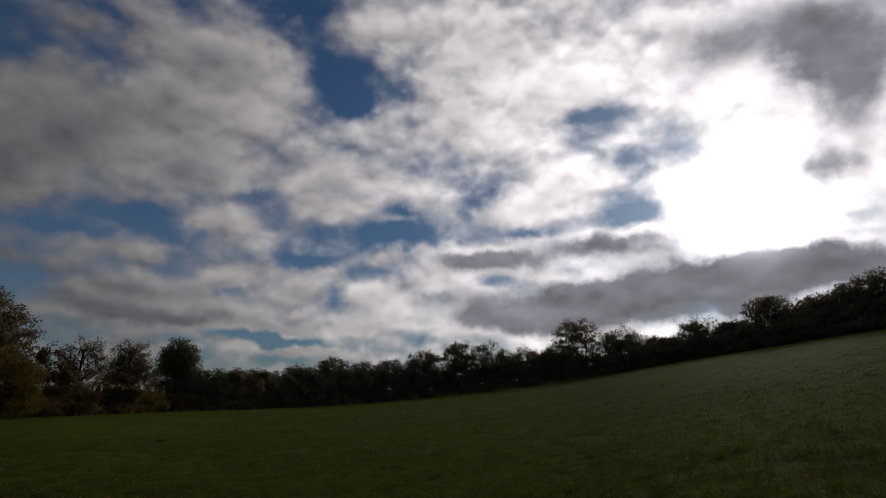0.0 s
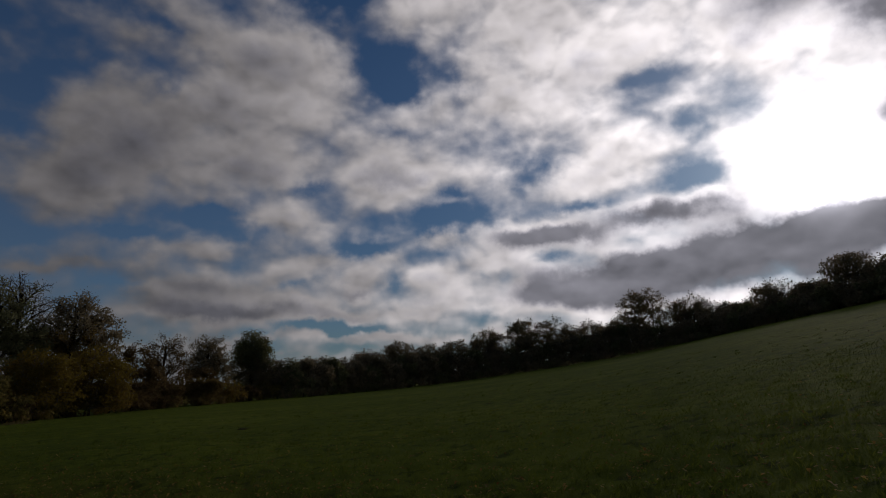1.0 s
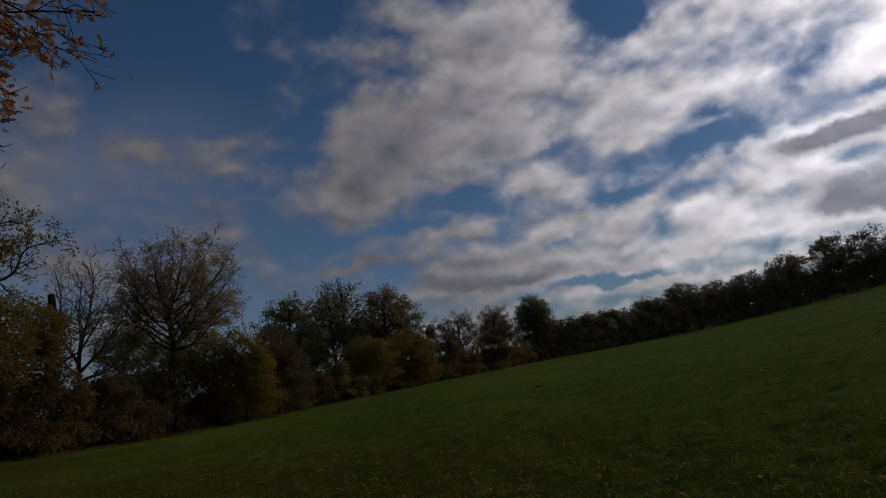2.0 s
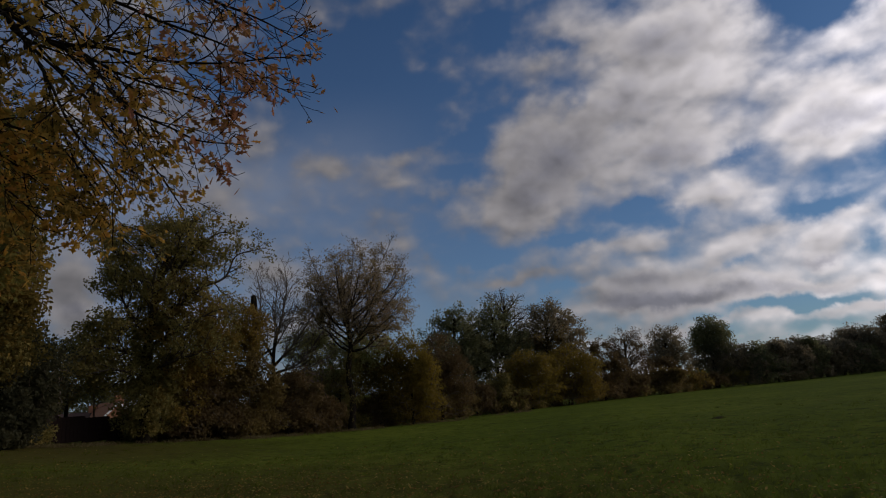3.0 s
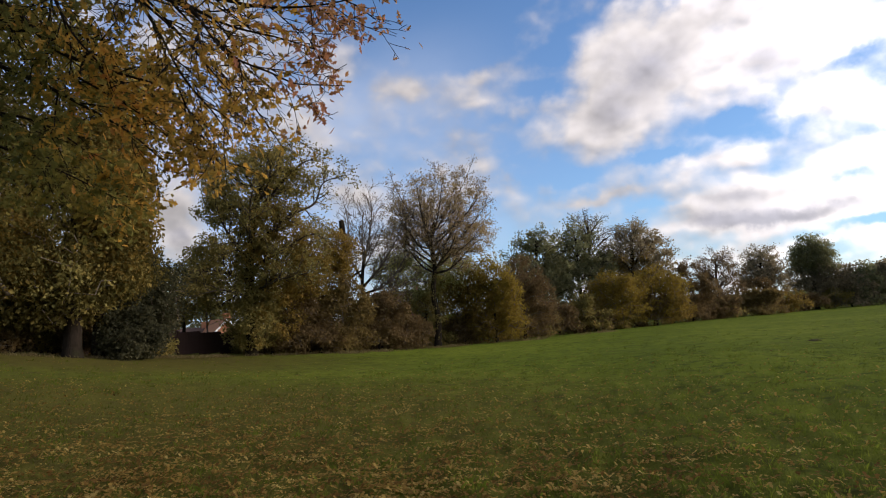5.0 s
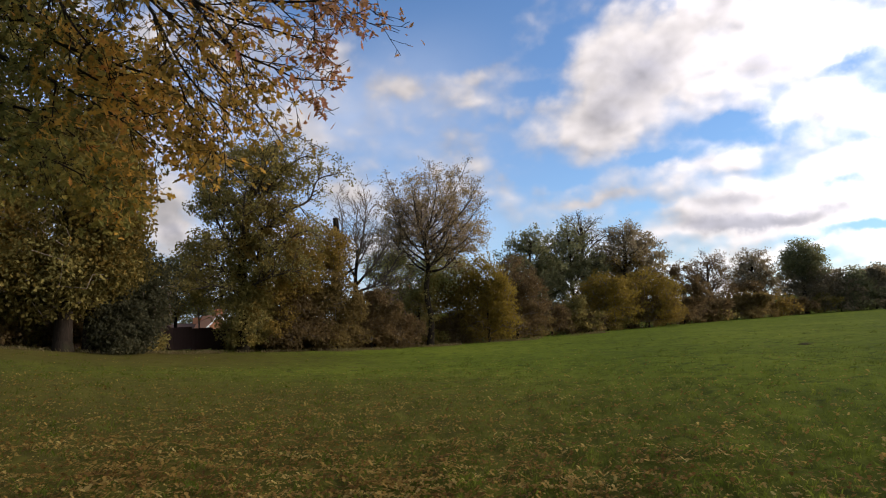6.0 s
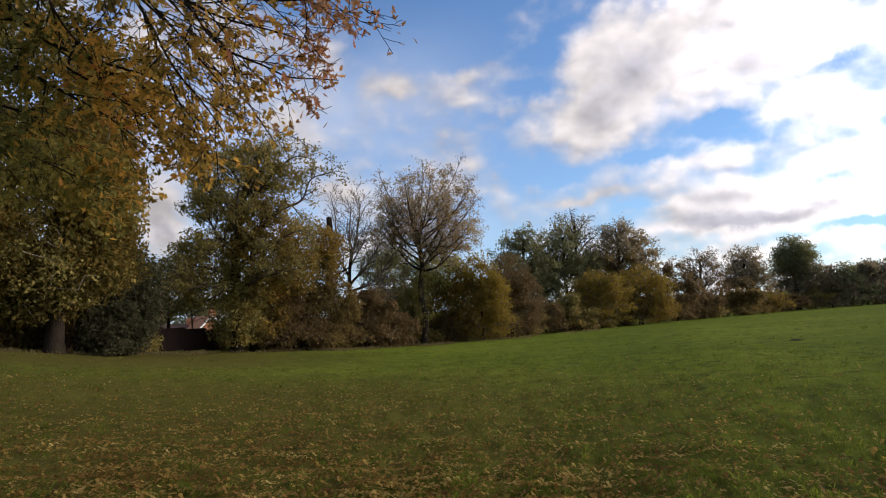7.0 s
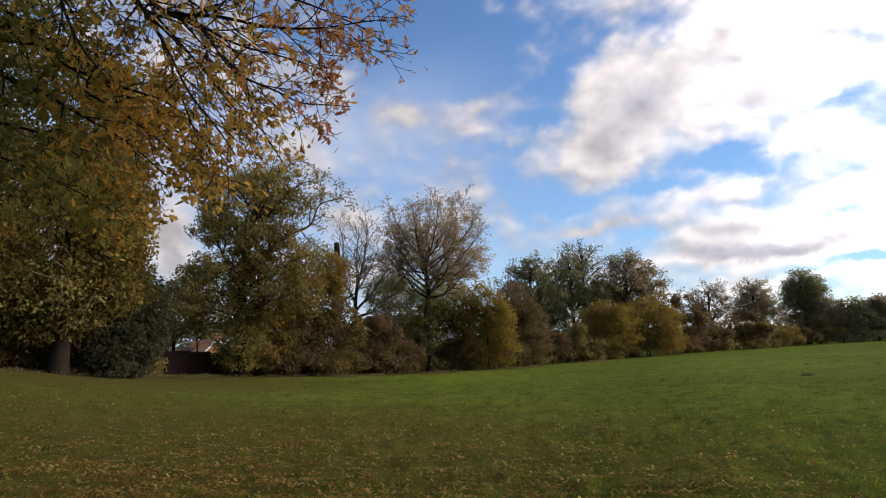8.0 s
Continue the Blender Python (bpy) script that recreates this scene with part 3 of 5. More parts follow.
def tree(label, az, d, blobs, trunk=0.35, fork=3.0, top=8.0, n=500, tip=0.02, leaf=0.28, spread=0.45, lean=0.0, seed=1,
         name="tree", category="tree", group="", bark="bark", twig="twig", reach=0.12, hang=0.3, dense=2.45, fill=0.45):
    """blobs: (dx, z, rx, rz, leaves, leaf material) across the line of sight; each as deep as 0.85 of its breadth."""
    rng = np.random.default_rng(seed)
    foot = spot(az, d)
    root = thing(name, pose(foot.x, foot.y, foot.z, 0, 0, -az), label, category, group)
    full = [(b[0], 0.0, b[1], b[2], b[2] * 0.85, b[3], b[2] * b[3] + 0.3) for b in blobs]
    P, par = grow(rng, full, n, fork, top, lean, reach=reach)
    rad = tube_objects(P, par, trunk, tip, max(0.09, trunk * 0.42), root, MAT[bark], MAT[twig], 6 if trunk > 0.15 and d < 70 else 4)
    by_mat = {}
    for b, f in zip(blobs, full):
        if b[4]:
            by_mat.setdefault(b[5], []).append(foliage(rng, P, rad, f, int(b[4] * dense), spread, max(tip * 4.5, 0.06), fill if b[4] > 400 else 0.0))
    for i, (key, pts) in enumerate(by_mat.items()):
        pts = np.concatenate(pts)
        pts[:, 2] = np.maximum(pts[:, 2], 0.08)
        part_mesh("crown" if i == 0 else "foliage", leaf_mesh(rng, "crown", pts, leaf, MAT[key], hang), root)
    return root


def smooth_line(points, step):
    """A rounded line through the points, cut into even steps."""
    p = [np.array(q, float) for q in points]
    p = [2 * p[0] - p[1]] + p + [2 * p[-1] - p[-2]]
    out = []
    for a, b, c, d in zip(p, p[1:], p[2:], p[3:]):
        k = max(1, int(round(np.linalg.norm(c - b) / step)))
        for i in range(k):
            t = i / k
            out.append(0.5 * (2 * b + (c - a) * t + (2 * a - 5 * b + 4 * c - d) * t * t + (3 * b - a - 3 * c + d) * t ** 3))
    out.append(p[-2])
    return out


def boughs(rng, stem, lines, r_foot, r_limb, r_tip, levels, step, lift=0.02, wiggle=0.16):
    """A tree by its habit: a stem, limbs along given lines, and shoots on shoots by the levels
    (spacing, shortest, longest, angle, start). Returns places, parents, radii, and the outermost shoots' nodes."""
    P, par, rad, leafy = [], [], [], []

    def chain(prev, pts, ra, rb):
        ids = []
        for i, q in enumerate(pts):
            P.append(np.asarray(q, float))
            par.append(prev)
            rad.append(ra + (rb - ra) * (i + 1) / len(pts))
            prev = len(P) - 1
            ids.append(prev)
        return ids

    def sprout(ids, level):
        spacing, low, high, angle, start = levels[level]
        along, nxt, phi = 0.0, spacing * rng.uniform(0.3, 1.0), rng.uniform(0, 6.28)
        pace = step * (1.0, 1.0, 0.9)[level]
        total = pace * len(ids)
        for k, i in enumerate(ids[:-1]):
            along += pace
            if along < nxt or along < start * total or par[i] < 0:
                continue
            nxt += spacing * rng.uniform(0.6, 1.4)
            t = P[i] - P[par[i]]
            t = t / (np.linalg.norm(t) + 1e-9)
            u = np.cross(t, (0.3, 0.1, 1.0))
            u = u / (np.linalg.norm(u) + 1e-9)
            v = np.cross(t, u)
            phi += 2.4 + rng.normal(0, 0.5)
            g = angle * rng.uniform(0.75, 1.25)
            d = t * math.cos(g) + (u * math.cos(phi) + v * math.sin(phi) * 0.75) * math.sin(g)
            length = rng.uniform(low, high) * (1.1 - 0.55 * along / max(total, 1e-6))
            size = step * (1.0, 0.9, 0.8)[level]
            q, pts = P[i].copy(), []
            for _ in range(max(2, int(length / size))):
                d = d + rng.normal(0, wiggle, 3)
                d[2] += lift
                d = d / np.linalg.norm(d)
                q = q + d * size
                pts.append(q)
            more = chain(i, pts, max(r_tip, min(rad[i] * 0.62, r_limb * 0.5 ** (level + 0.3))), r_tip)
            if level + 1 < len(levels):
                sprout(more, level + 1)
                leafy.append(more[-1])
            else:
                leafy.extend(more[-2:])

    trunk_ids = chain(-1, smooth_line(stem, step), r_foot, r_limb)
    heads = []
    for k, ln in enumerate(lines):
        pts = smooth_line(ln, step)
        i = int(np.argmin([np.linalg.norm(q - pts[0]) for q in P]))
        share = min(rad[i] * 0.8, r_limb * (0.95 if k < 4 else 0.75))
        heads.append(chain(i, pts[1:], share, r_tip * 1.6))
    for ids in heads:
        sprout(ids, 0)
    return np.array(P), np.array(par), np.array(rad), np.array(leafy)


def sprays(rng, P, leafy, per, spread):
    """Leaves in small tufts about the outermost shoots, some tufts full and some thin."""
    full = rng.gamma(1.4, 1.0, len(leafy))
    at = rng.choice(leafy, int(per * len(leafy)), p=full / full.sum())
    return P[at] + np.clip(rng.normal(0, 1, (len(at), 3)), -1.7, 1.7) * spread * (1, 1, 0.8)


def oak_by_habit(label, az, d, stem, lines, mats, per, leaf, spread, r_foot, r_limb, r_tip, levels, step, seed, name="oak_tree", lift=0.03, blobs=(), twig="twig", wiggle=0.16, hang=0.3, group="", inner=("ivy", "ivy leaves and low shoots round the trunk")):
    rng = np.random.default_rng(seed)
    foot = spot(az, d)
    root = thing(name, pose(foot.x, foot.y, foot.z, 0, 0, -az), label, "tree", group)
    P, par, rad, leafy = boughs(rng, stem, lines, r_foot, r_limb, r_tip, levels, step, lift, wiggle)
    tube_objects(P, par, r_foot, r_tip, r_limb * 0.8, root, MAT["bark"], MAT[twig], 5, given=rad)
    first = True
    if per:
        pts = sprays(rng, P, leafy, per, spread)
        side = P[:, 2].max() * 0.62 + rng.normal(0, 1.0, len(pts))
        for key, pick in ((mats[0], pts[:, 2] > side), (mats[1], pts[:, 2] <= side)):
            if pick.any():
                part_mesh("crown" if first else "foliage", leaf_mesh(rng, "crown", pts[pick], leaf, MAT[key], hang), root)
                first = False
    by_mat = {}
    for x, z, rx, rz, count, key in blobs:
        by_mat.setdefault(key, []).append(foliage(rng, P, rad, (x, 0, z, rx, rx * 0.85, rz), count, 0.3, 9.0, 1.0))
    for key, pts in by_mat.items():
        pts = np.concatenate(pts)
        pts[:, 2] = np.maximum(pts[:, 2], 0.08)
        part_mesh(inner[0], leaf_mesh(rng, inner[0], pts, leaf * 1.15, MAT[key], 0.5), root, inner[1])
    return root


def spreading_limbs(count, centre, size, lowest, highest, seed):
    """Lines for an oak's limbs: from points up the stem outwards, then upwards to the rim of a domed crown."""
    turn = random.Random(seed)
    lines = []
    for k in range(count):
        f = (k + 0.5) / count
        phi, e = k * 2.4 + turn.uniform(-.35, .35), math.asin(-0.80 + 1.76 * f)
        q = turn.uniform(0.78, 0.93)
        end = Vector((centre[0] + size[0] * q * math.cos(e) ** 0.5 * math.cos(phi), size[1] * q * math.cos(e) ** 0.5 * math.sin(phi), centre[1] + size[2] * q * math.sin(e)))
        start = Vector((0.05 * f, 0, lowest + (highest - lowest) * f ** 1.3))
        way = end - start
        bow = turn.uniform(-.35, .35)
        lines.append([tuple(start), (start.x + way.x * 0.36, start.y + way.y * 0.36, start.z + way.z * 0.20 + bow),
                      (start.x + way.x * 0.74, start.y + way.y * 0.74, start.z + way.z * 0.62 - bow * 0.5), tuple(end)])
    return lines


def habit_tree(label, az, d, h, w, low, mats, per, leaf, seed, trunk=0.3, fine=1.0, group="", name="tree", limbs_=15, dense=3200, depth=0.85):
    """A broad-crowned tree whose limbs rise from the stem to the rim of its crown."""
    turn = random.Random(seed)
    mid, rz = (low + h) / 2, (h - low) / 2
    lines = []
    for k in range(limbs_):
        phi = k * 2.4 + turn.uniform(-.3, .3)
        e = math.asin(max(-0.55, min(0.98, -0.5 + 1.5 * (k + 0.5) / limbs_ + turn.uniform(-.1, .1))))
        q = turn.uniform(0.72, 0.9)
        end = (w * q * math.cos(e) * math.cos(phi), w * q * depth * math.cos(e) * math.sin(phi), mid + rz * q * math.sin(e))
        start = max(low * 0.7, min(h * 0.72, end[2] - (0.9 + 0.45 * math.hypot(end[0], end[1]))))
        lines.append([(0, 0, start), (end[0] * 0.45 + turn.uniform(-.2, .2), end[1] * 0.45, start + (end[2] - start) * 0.62), end])
    top = mid / h
    fill = [(turn.uniform(-.15, .15), top + 0.08, 0.60, (1 - top) * 0.62, 1.0, 0), (-0.45, top - 0.05, 0.42, 0.17, 0.5, 0), (0.45, top - 0.02, 0.42, 0.17, 0.5, 0),
            (-0.5, 0.30, 0.5, 0.22, 0.55, 1), (0.5, 0.28, 0.5, 0.22, 0.55, 1), (0, 0.16, 0.85, 0.16, 0.6, 1)]
    return oak_by_habit(label, az, d, [(0, 0, -0.3), (0.1, 0, h * 0.25), (-0.1, 0, h * 0.5), (0.1, 0, h * 0.8)], lines, mats, per, leaf, leaf * 1.3, trunk, trunk * 0.5, 0.016,
                        [(0.55 * fine, 1.1, 2.4, 0.8, 0.2), (0.45 * fine, 0.6, 1.3, 0.8, 0.1), (0.40 * fine, 0.4, 0.8, 0.8, 0.1)], 0.30, seed, name, twig="limb", group=group,
                        blobs=[(x * w, z * h, rx * w, rz_ * h, int(q * dense), mats[m]) for x, z, rx, rz_, q, m in fill if q * dense > 9], inner=("inner_foliage", ""))


def shrub(label, az, d, w, h, mat, leaves, leaf=0.22, seed=1, name="shrub", group="", n=160, spread=0.3, twig="twig"):
    lobes = random.Random(seed)
    blobs = [(lobes.uniform(-.1, .1) * w, h * 0.42, w * 0.38, h * 0.38, int(leaves * 0.32), mat), (0, h * 0.17, w * 0.52, h * 0.19, int(leaves * 0.28), mat)]
    for k in range(5):
        x = (k - 2) / 2 * w * 0.36 + lobes.uniform(-.08, .08) * w
        top = h * (1 - 0.42 * abs(x / (w * 0.4)) ** 1.5) * lobes.uniform(0.78, 1.04)
        rz = h * lobes.uniform(0.12, 0.24)
        blobs.append((x, top - rz, w * lobes.uniform(0.13, 0.22), rz, int(leaves * 0.12), mat))
    return tree(label, az, d, blobs, 0.09, 0.3, h * 0.4, n, 0.012, leaf, spread, 0, seed, name, "shrub", group, reach=0.05)



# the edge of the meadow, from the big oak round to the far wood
# The big oak's darkest leaf colour stands for shade inside its crown.
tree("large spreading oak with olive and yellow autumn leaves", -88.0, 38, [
    (-1.5, 14.0, 6.0, 5.0, 9500, "oakshade"), (-3.5, 8.0, 5.5, 4.5, 6500, "oakshade"), (1.9, 9.5, 2.3, 5.0, 4200, "olive"),
    (2.2, 5.0, 2.2, 2.2, 2500, "oakshade"), (-0.5, 4.2, 4.2, 2.0, 2400, "green"), (-5.0, 3.6, 2.6, 2.4, 1500, "oakshade"), (-6.0, 9.5, 3.0, 4.5, 3600, "oakshade"), (-1.0, 3.0, 3.4, 1.5, 2600, "oakshade"),
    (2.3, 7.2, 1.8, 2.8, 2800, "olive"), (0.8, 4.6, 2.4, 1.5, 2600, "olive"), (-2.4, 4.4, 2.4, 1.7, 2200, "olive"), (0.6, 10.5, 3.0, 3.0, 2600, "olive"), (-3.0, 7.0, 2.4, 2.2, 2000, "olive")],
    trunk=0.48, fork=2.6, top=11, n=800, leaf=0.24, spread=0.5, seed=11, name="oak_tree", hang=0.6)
tree("slim oak stem under dark leaves", -86.2, 38.6, [(0.4, 9, 2.5, 4.5, 2500, "green"), (0, 5.2, 1.8, 1.6, 900, "olive")],
     trunk=0.33, fork=3.0, top=8, n=200, seed=12, name="oak_tree")
tree("dark evergreen tree behind a holly", -81.9, 43, [(0, 3.6, 1.8, 2.8, 3400, "holly"), (-1.2, 2.6, 1.6, 2.2, 1800, "holly"), (-0.6, 5.6, 0.8, 1.2, 500, "holly")],
     trunk=0.2, fork=1.0, top=5.6, n=220, leaf=0.24, seed=13, name="evergreen_tree")
shrub("dense dark holly bush in front of the fence", -83.7, 38.2, 3.3, 3.2, "holly", 3600, 0.20, 14, "holly_bush")
tree("open leafy small tree behind a board fence", -79.6, 49, [(0, 4.6, 2.4, 2.0, 1700, "green"), (0.8, 6.6, 1.5, 1.0, 260, "green"), (-1.0, 3.2, 1.6, 1.2, 500, "olive")],
     trunk=0.12, fork=1.6, top=5.0, n=320, leaf=0.2, spread=0.35, seed=15)
oak_by_habit("tall ivy-clad tree with green and olive leaves", -74.0, 46, [(0, 0, -0.3), (0.1, 0, 3), (0, 0.1, 6), (0.3, 0, 9), (0.6, 0, 11), (1.3, 0.1, 13.6)], [
    [(0.3, 0, 8.4), (1.6, -0.6, 9.0), (3.0, -1.2, 10.2), (4.8, -1.6, 11.0), (5.6, -1.8, 12.6), (7.6, -2.0, 13.2)], [(0.6, 0, 10.4), (2.4, -0.8, 12.6), (4.4, -1.2, 14.4), (6.0, -1.0, 14.3)],
    [(0.2, 0, 9.0), (-1.5, -0.6, 11.6), (-3.0, -1.0, 14.0)], [(0, 0, 7.0), (-1.4, -0.8, 9.0), (-2.2, -1.4, 11.2)], [(1.0, 0, 13.0), (2.2, 0, 15.0), (3.4, -0.2, 16.0)],
    [(0.8, 0, 12.0), (-0.4, 0.4, 14.4), (-0.8, 0.4, 16.0)], [(0, 0, 5.4), (-1.8, -0.8, 6.2), (-3.0, -1.2, 6.2), (-3.8, -1.2, 5.6)], [(0, 0, 6.4), (2.4, -1.4, 7.6), (4.4, -2.0, 8.6), (5.6, -2.0, 8.2)],
    [(0.2, 0, 8.0), (0.2, -2.4, 10.4), (0.6, -3.6, 12.4)], [(0.2, 0, 9.0), (1.2, 2.4, 11.6), (1.4, 3.6, 13.6)], [(0, 0, 4.2), (-1.8, -1.4, 4.8), (-4.2, -2.0, 4.4)], [(0.4, 0, 10), (-1.2, 1.8, 12.0), (-2.4, 2.2, 12.6)],
    [(0, 0, 4.6), (2.2, -1.8, 5.4), (4.6, -2.6, 5.8)], [(0.6, 0, 11), (2.0, -1.6, 13.4), (2.6, -2.2, 15.2)]],
    ("green", "green"), 6.2, 0.18, 0.24, 0.46, 0.20, 0.012, [(0.42, 1.2, 2.8, 0.85, 0.15), (0.36, 0.6, 1.4, 0.8, 0.1), (0.3, 0.3, 0.7, 0.8, 0.1)], 0.22, 16, "ivy_clad_tree", twig="limb",
    blobs=[(0.9, 9.6, 1.7, 2.6, 2600, "olive"), (0.2, 6.0, 1.6, 3.2, 3600, "green"), (0.9, 6.4, 2.4, 2.6, 2600, "olive"), (0.2, 2.4, 2.2, 2.4, 3400, "green"), (3.6, 6.2, 2.4, 2.2, 2200, "olive"),
           (-2.3, 8.0, 1.7, 1.3, 1400, "green"), (-2.9, 5.6, 1.8, 1.2, 1500, "green"), (-2.2, 4.2, 1.8, 0.9, 1100, "green"), (2.2, 13.4, 2.0, 1.4, 1700, "green"), (-1.4, 12.0, 1.6, 1.4, 1200, "green"), (2.0, 3.0, 2.0, 2.4, 2200, "olive"),
           (0.5, 7.0, 1.8, 5.4, 5200, "green"), (0.3, 3.0, 2.0, 2.8, 2600, "green"), (-1.8, 13.6, 2.2, 1.6, 2400, "green"), (1.3, 14.4, 2.2, 1.4, 2200, "green"), (3.6, 12.9, 1.9, 1.2, 1500, "green"),
           (-2.5, 10.6, 1.4, 1.1, 1500, "green"), (-3.0, 7.4, 1.5, 0.9, 1300, "green"), (-3.6, 5.0, 1.5, 0.9, 1100, "green"), (3.4, 8.8, 1.9, 1.5, 2200, "olive"), (4.6, 6.0, 2.0, 2.2, 2400, "olive"), (2.6, 10.6, 1.2, 1.4, 1200, "olive")])
shrub("brown and gold leaved thicket", -69.6, 47.5, 5.5, 6.4, "brown", 3600, 0.22, 17, group="thicket at the meadow's edge")
shrub("golden brown thicket under the bare tree", -65.6, 48.5, 5.5, 6.6, "russet", 3600, 0.22, 18, group="thicket at the meadow's edge")
tree("olive and gold leaved tree in a thicket", -67.8, 49, [(0.2, 8.6, 2.6, 2.2, 1500, "olive"), (2.0, 7.8, 1.6, 2.2, 1200, "olive"), (-1.8, 6.6, 2.0, 2.2, 1000, "olive"), (0.4, 4.6, 3.0, 2.4, 1500, "russet"), (-0.6, 2.2, 3.2, 1.8, 1000, "brown")],
     trunk=0.16, fork=1.6, top=7, n=420, leaf=0.19, spread=0.34, seed=19)
shrub("brown leaved thicket below a bare tree", -62.3, 51, 5.5, 5.6, "brown", 3000, 0.22, 20, group="thicket at the meadow's edge")
shrub("low brown bramble thicket", -59.2, 53, 4.0, 3.0, "brown", 2000, 0.2, 21, group="thicket at the meadow's edge")
oak_by_habit("bare leafless tree with spreading twigs", -63.6, 54, [(0, 0, -0.3), (0.1, 0, 3), (0, 0, 6), (0.2, 0, 8)], [
    [(0, 0, 6.4), (-1.2, 0, 9.0), (-1.0, 0.2, 11.6), (-1.4, 0, 14.0)], [(0.1, 0, 7.4), (0.8, 0, 10.0), (1.2, 0, 12.6), (1.0, 0, 14.6)], [(0, 0, 5.6), (2.0, -0.4, 7.8), (3.6, -0.6, 10.4), (4.6, -0.6, 12.2)],
    [(0, 0, 5.0), (2.4, 0.5, 6.0), (4.2, 0.6, 8.4), (5.4, 0.6, 9.4)], [(0, 0, 5.4), (-2.0, 0, 7.8), (-3.6, 0, 9.4)], [(0, 0, 4.4), (2.6, -0.6, 5.2), (4.8, -0.8, 6.2)], [(0.2, 0, 7.6), (0.2, -2.0, 10.0), (0.4, -3.0, 12.4)], [(0, 0, 7.0), (1.4, 2.0, 9.6), (2.4, 3.0, 11.8)]],
    ("brown", "brown"), 0.5, 0.12, 0.15, 0.26, 0.14, 0.014, [(0.32, 1.2, 3.0, 0.75, 0.1), (0.28, 0.6, 1.6, 0.75, 0.1), (0.28, 0.4, 0.9, 0.75, 0.1)], 0.24, 22, "tree", lift=0.05, twig="twig")
oak_by_habit("tall oak with thin bronze crown and ivy on its trunk", -56.7, 55, [(0, 0, -0.3), (0.2, 0, 2.5), (-0.1, 0.1, 5), (0.2, 0, 7.4), (0.0, 0, 9.4), (0.4, 0.1, 11.6)],
             spreading_limbs(30, (0.8, 13.0), (5.6, 4.8, 5.0), 6.8, 11.4, 51),
             ("bronze", "bronze"), 5.2, 0.125, 0.20, 0.36, 0.15, 0.012, [(0.40, 0.9, 2.2, 0.75, 0.25), (0.34, 0.5, 1.2, 0.75, 0.1), (0.28, 0.3, 0.6, 0.8, 0.1)], 0.2, 23, lift=0.03, twig="limb",
             blobs=[(0.05, 4.0, 0.9, 3.6, 1900, "green"), (0.8, 14.0, 4.8, 3.5, 5200, "bronze"), (-2.5, 12.2, 2.4, 2.4, 1700, "bronze"), (3.9, 12.4, 2.4, 2.5, 1900, "bronze"),
                    (4.4, 10.0, 2.2, 1.7, 3200, "bronze"), (-3.0, 10.4, 2.0, 1.5, 2200, "bronze")])
tree("spreading green understorey tree beside an oak", -57.6, 58, [(-2.6, 7.8, 2.9, 2.0, 2000, "fresh"), (2.8, 7.2, 3.0, 2.2, 2100, "fresh"), (-2.4, 4.2, 2.8, 2.2, 1300, "green"), (2.4, 4.2, 2.8, 2.4, 1700, "olive"), (0.2, 5.8, 2.4, 2.4, 1100, "fresh")],
     trunk=0.16, fork=2.0, top=6, n=420, leaf=0.22, spread=0.36, seed=123)
tree("small olive leaved tree beside an oak trunk", -53.8, 58.5, [(0, 6.4, 2.4, 2.4, 1200, "olive"), (-1.4, 3.4, 2.2, 2.2, 800, "olive"), (1.2, 3.4, 2.0, 2.4, 900, "gold")],
     trunk=0.13, fork=1.0, top=5, n=300, leaf=0.21, spread=0.34, seed=124)
tree("small tree turned bright autumn yellow", -51.0, 57, [(0, 6.0, 1.9, 2.6, 2000, "gold"), (-1.4, 4.4, 1.8, 2.2, 1100, "olive"), (-0.8, 2.2, 2.2, 2.0, 1300, "olive"), (1.3, 4.4, 1.5, 2.2, 1200, "gold"), (1.6, 2.0, 1.8, 1.8, 900, "gold")],
     trunk=0.14, fork=0.8, top=5, n=320, leaf=0.2, spread=0.32, seed=24)
shrub("dark undergrowth below an oak", -54.0, 57.5, 4.5, 3.2, "brown", 1800, 0.22, 25, group="undergrowth at the meadow's edge")
tree("rounded tree with dull brown leaves", -48.2, 62, [(0, 6.0, 2.4, 2.8, 2400, "brown"), (1.4, 4.2, 2.0, 2.4, 1400, "brown"), (-1.6, 4.0, 1.8, 2.4, 1200, "russet"), (0.4, 2.2, 3.0, 2.0, 1500, "brown")],
     trunk=0.16, fork=0.8, top=5, n=420, leaf=0.2, spread=0.32, seed=26)
habit_tree("dense dark green tree at the wood's edge", -46.6, 76, 14.9, 5.4, 1.6, ("dark", "dark"), 9.0, 0.27, 27, 0.3, dense=3800)
habit_tree("tall bare oak rising above green trees", -41.6, 83, 17.6, 5.2, 7.0, ("brown", "brown"), 0.9, 0.18, 28, 0.34, 0.75, dense=0)
habit_tree("tall dark green tree at the wood's edge", -42.8, 79, 15.1, 5.8, 1.6, ("dark", "dark"), 9.0, 0.27, 128, 0.32, dense=3800)
tree("small yellow tree at the wood's edge", -39.8, 73, [(0, 5.6, 2.4, 1.7, 900, "gold"), (-1.9, 4.0, 2.0, 2.0, 800, "olive"), (1.8, 4.4, 2.0, 1.8, 800, "gold"), (0.9, 2.2, 3.0, 1.9, 1000, "gold"), (-2.2, 1.8, 2.0, 1.6, 500, "olive")],
     trunk=0.12, fork=0.8, top=4.5, n=320, leaf=0.22, spread=0.36, seed=29, group="yellow trees")
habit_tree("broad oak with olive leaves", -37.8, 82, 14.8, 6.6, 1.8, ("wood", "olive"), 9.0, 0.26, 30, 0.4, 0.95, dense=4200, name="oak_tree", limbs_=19)
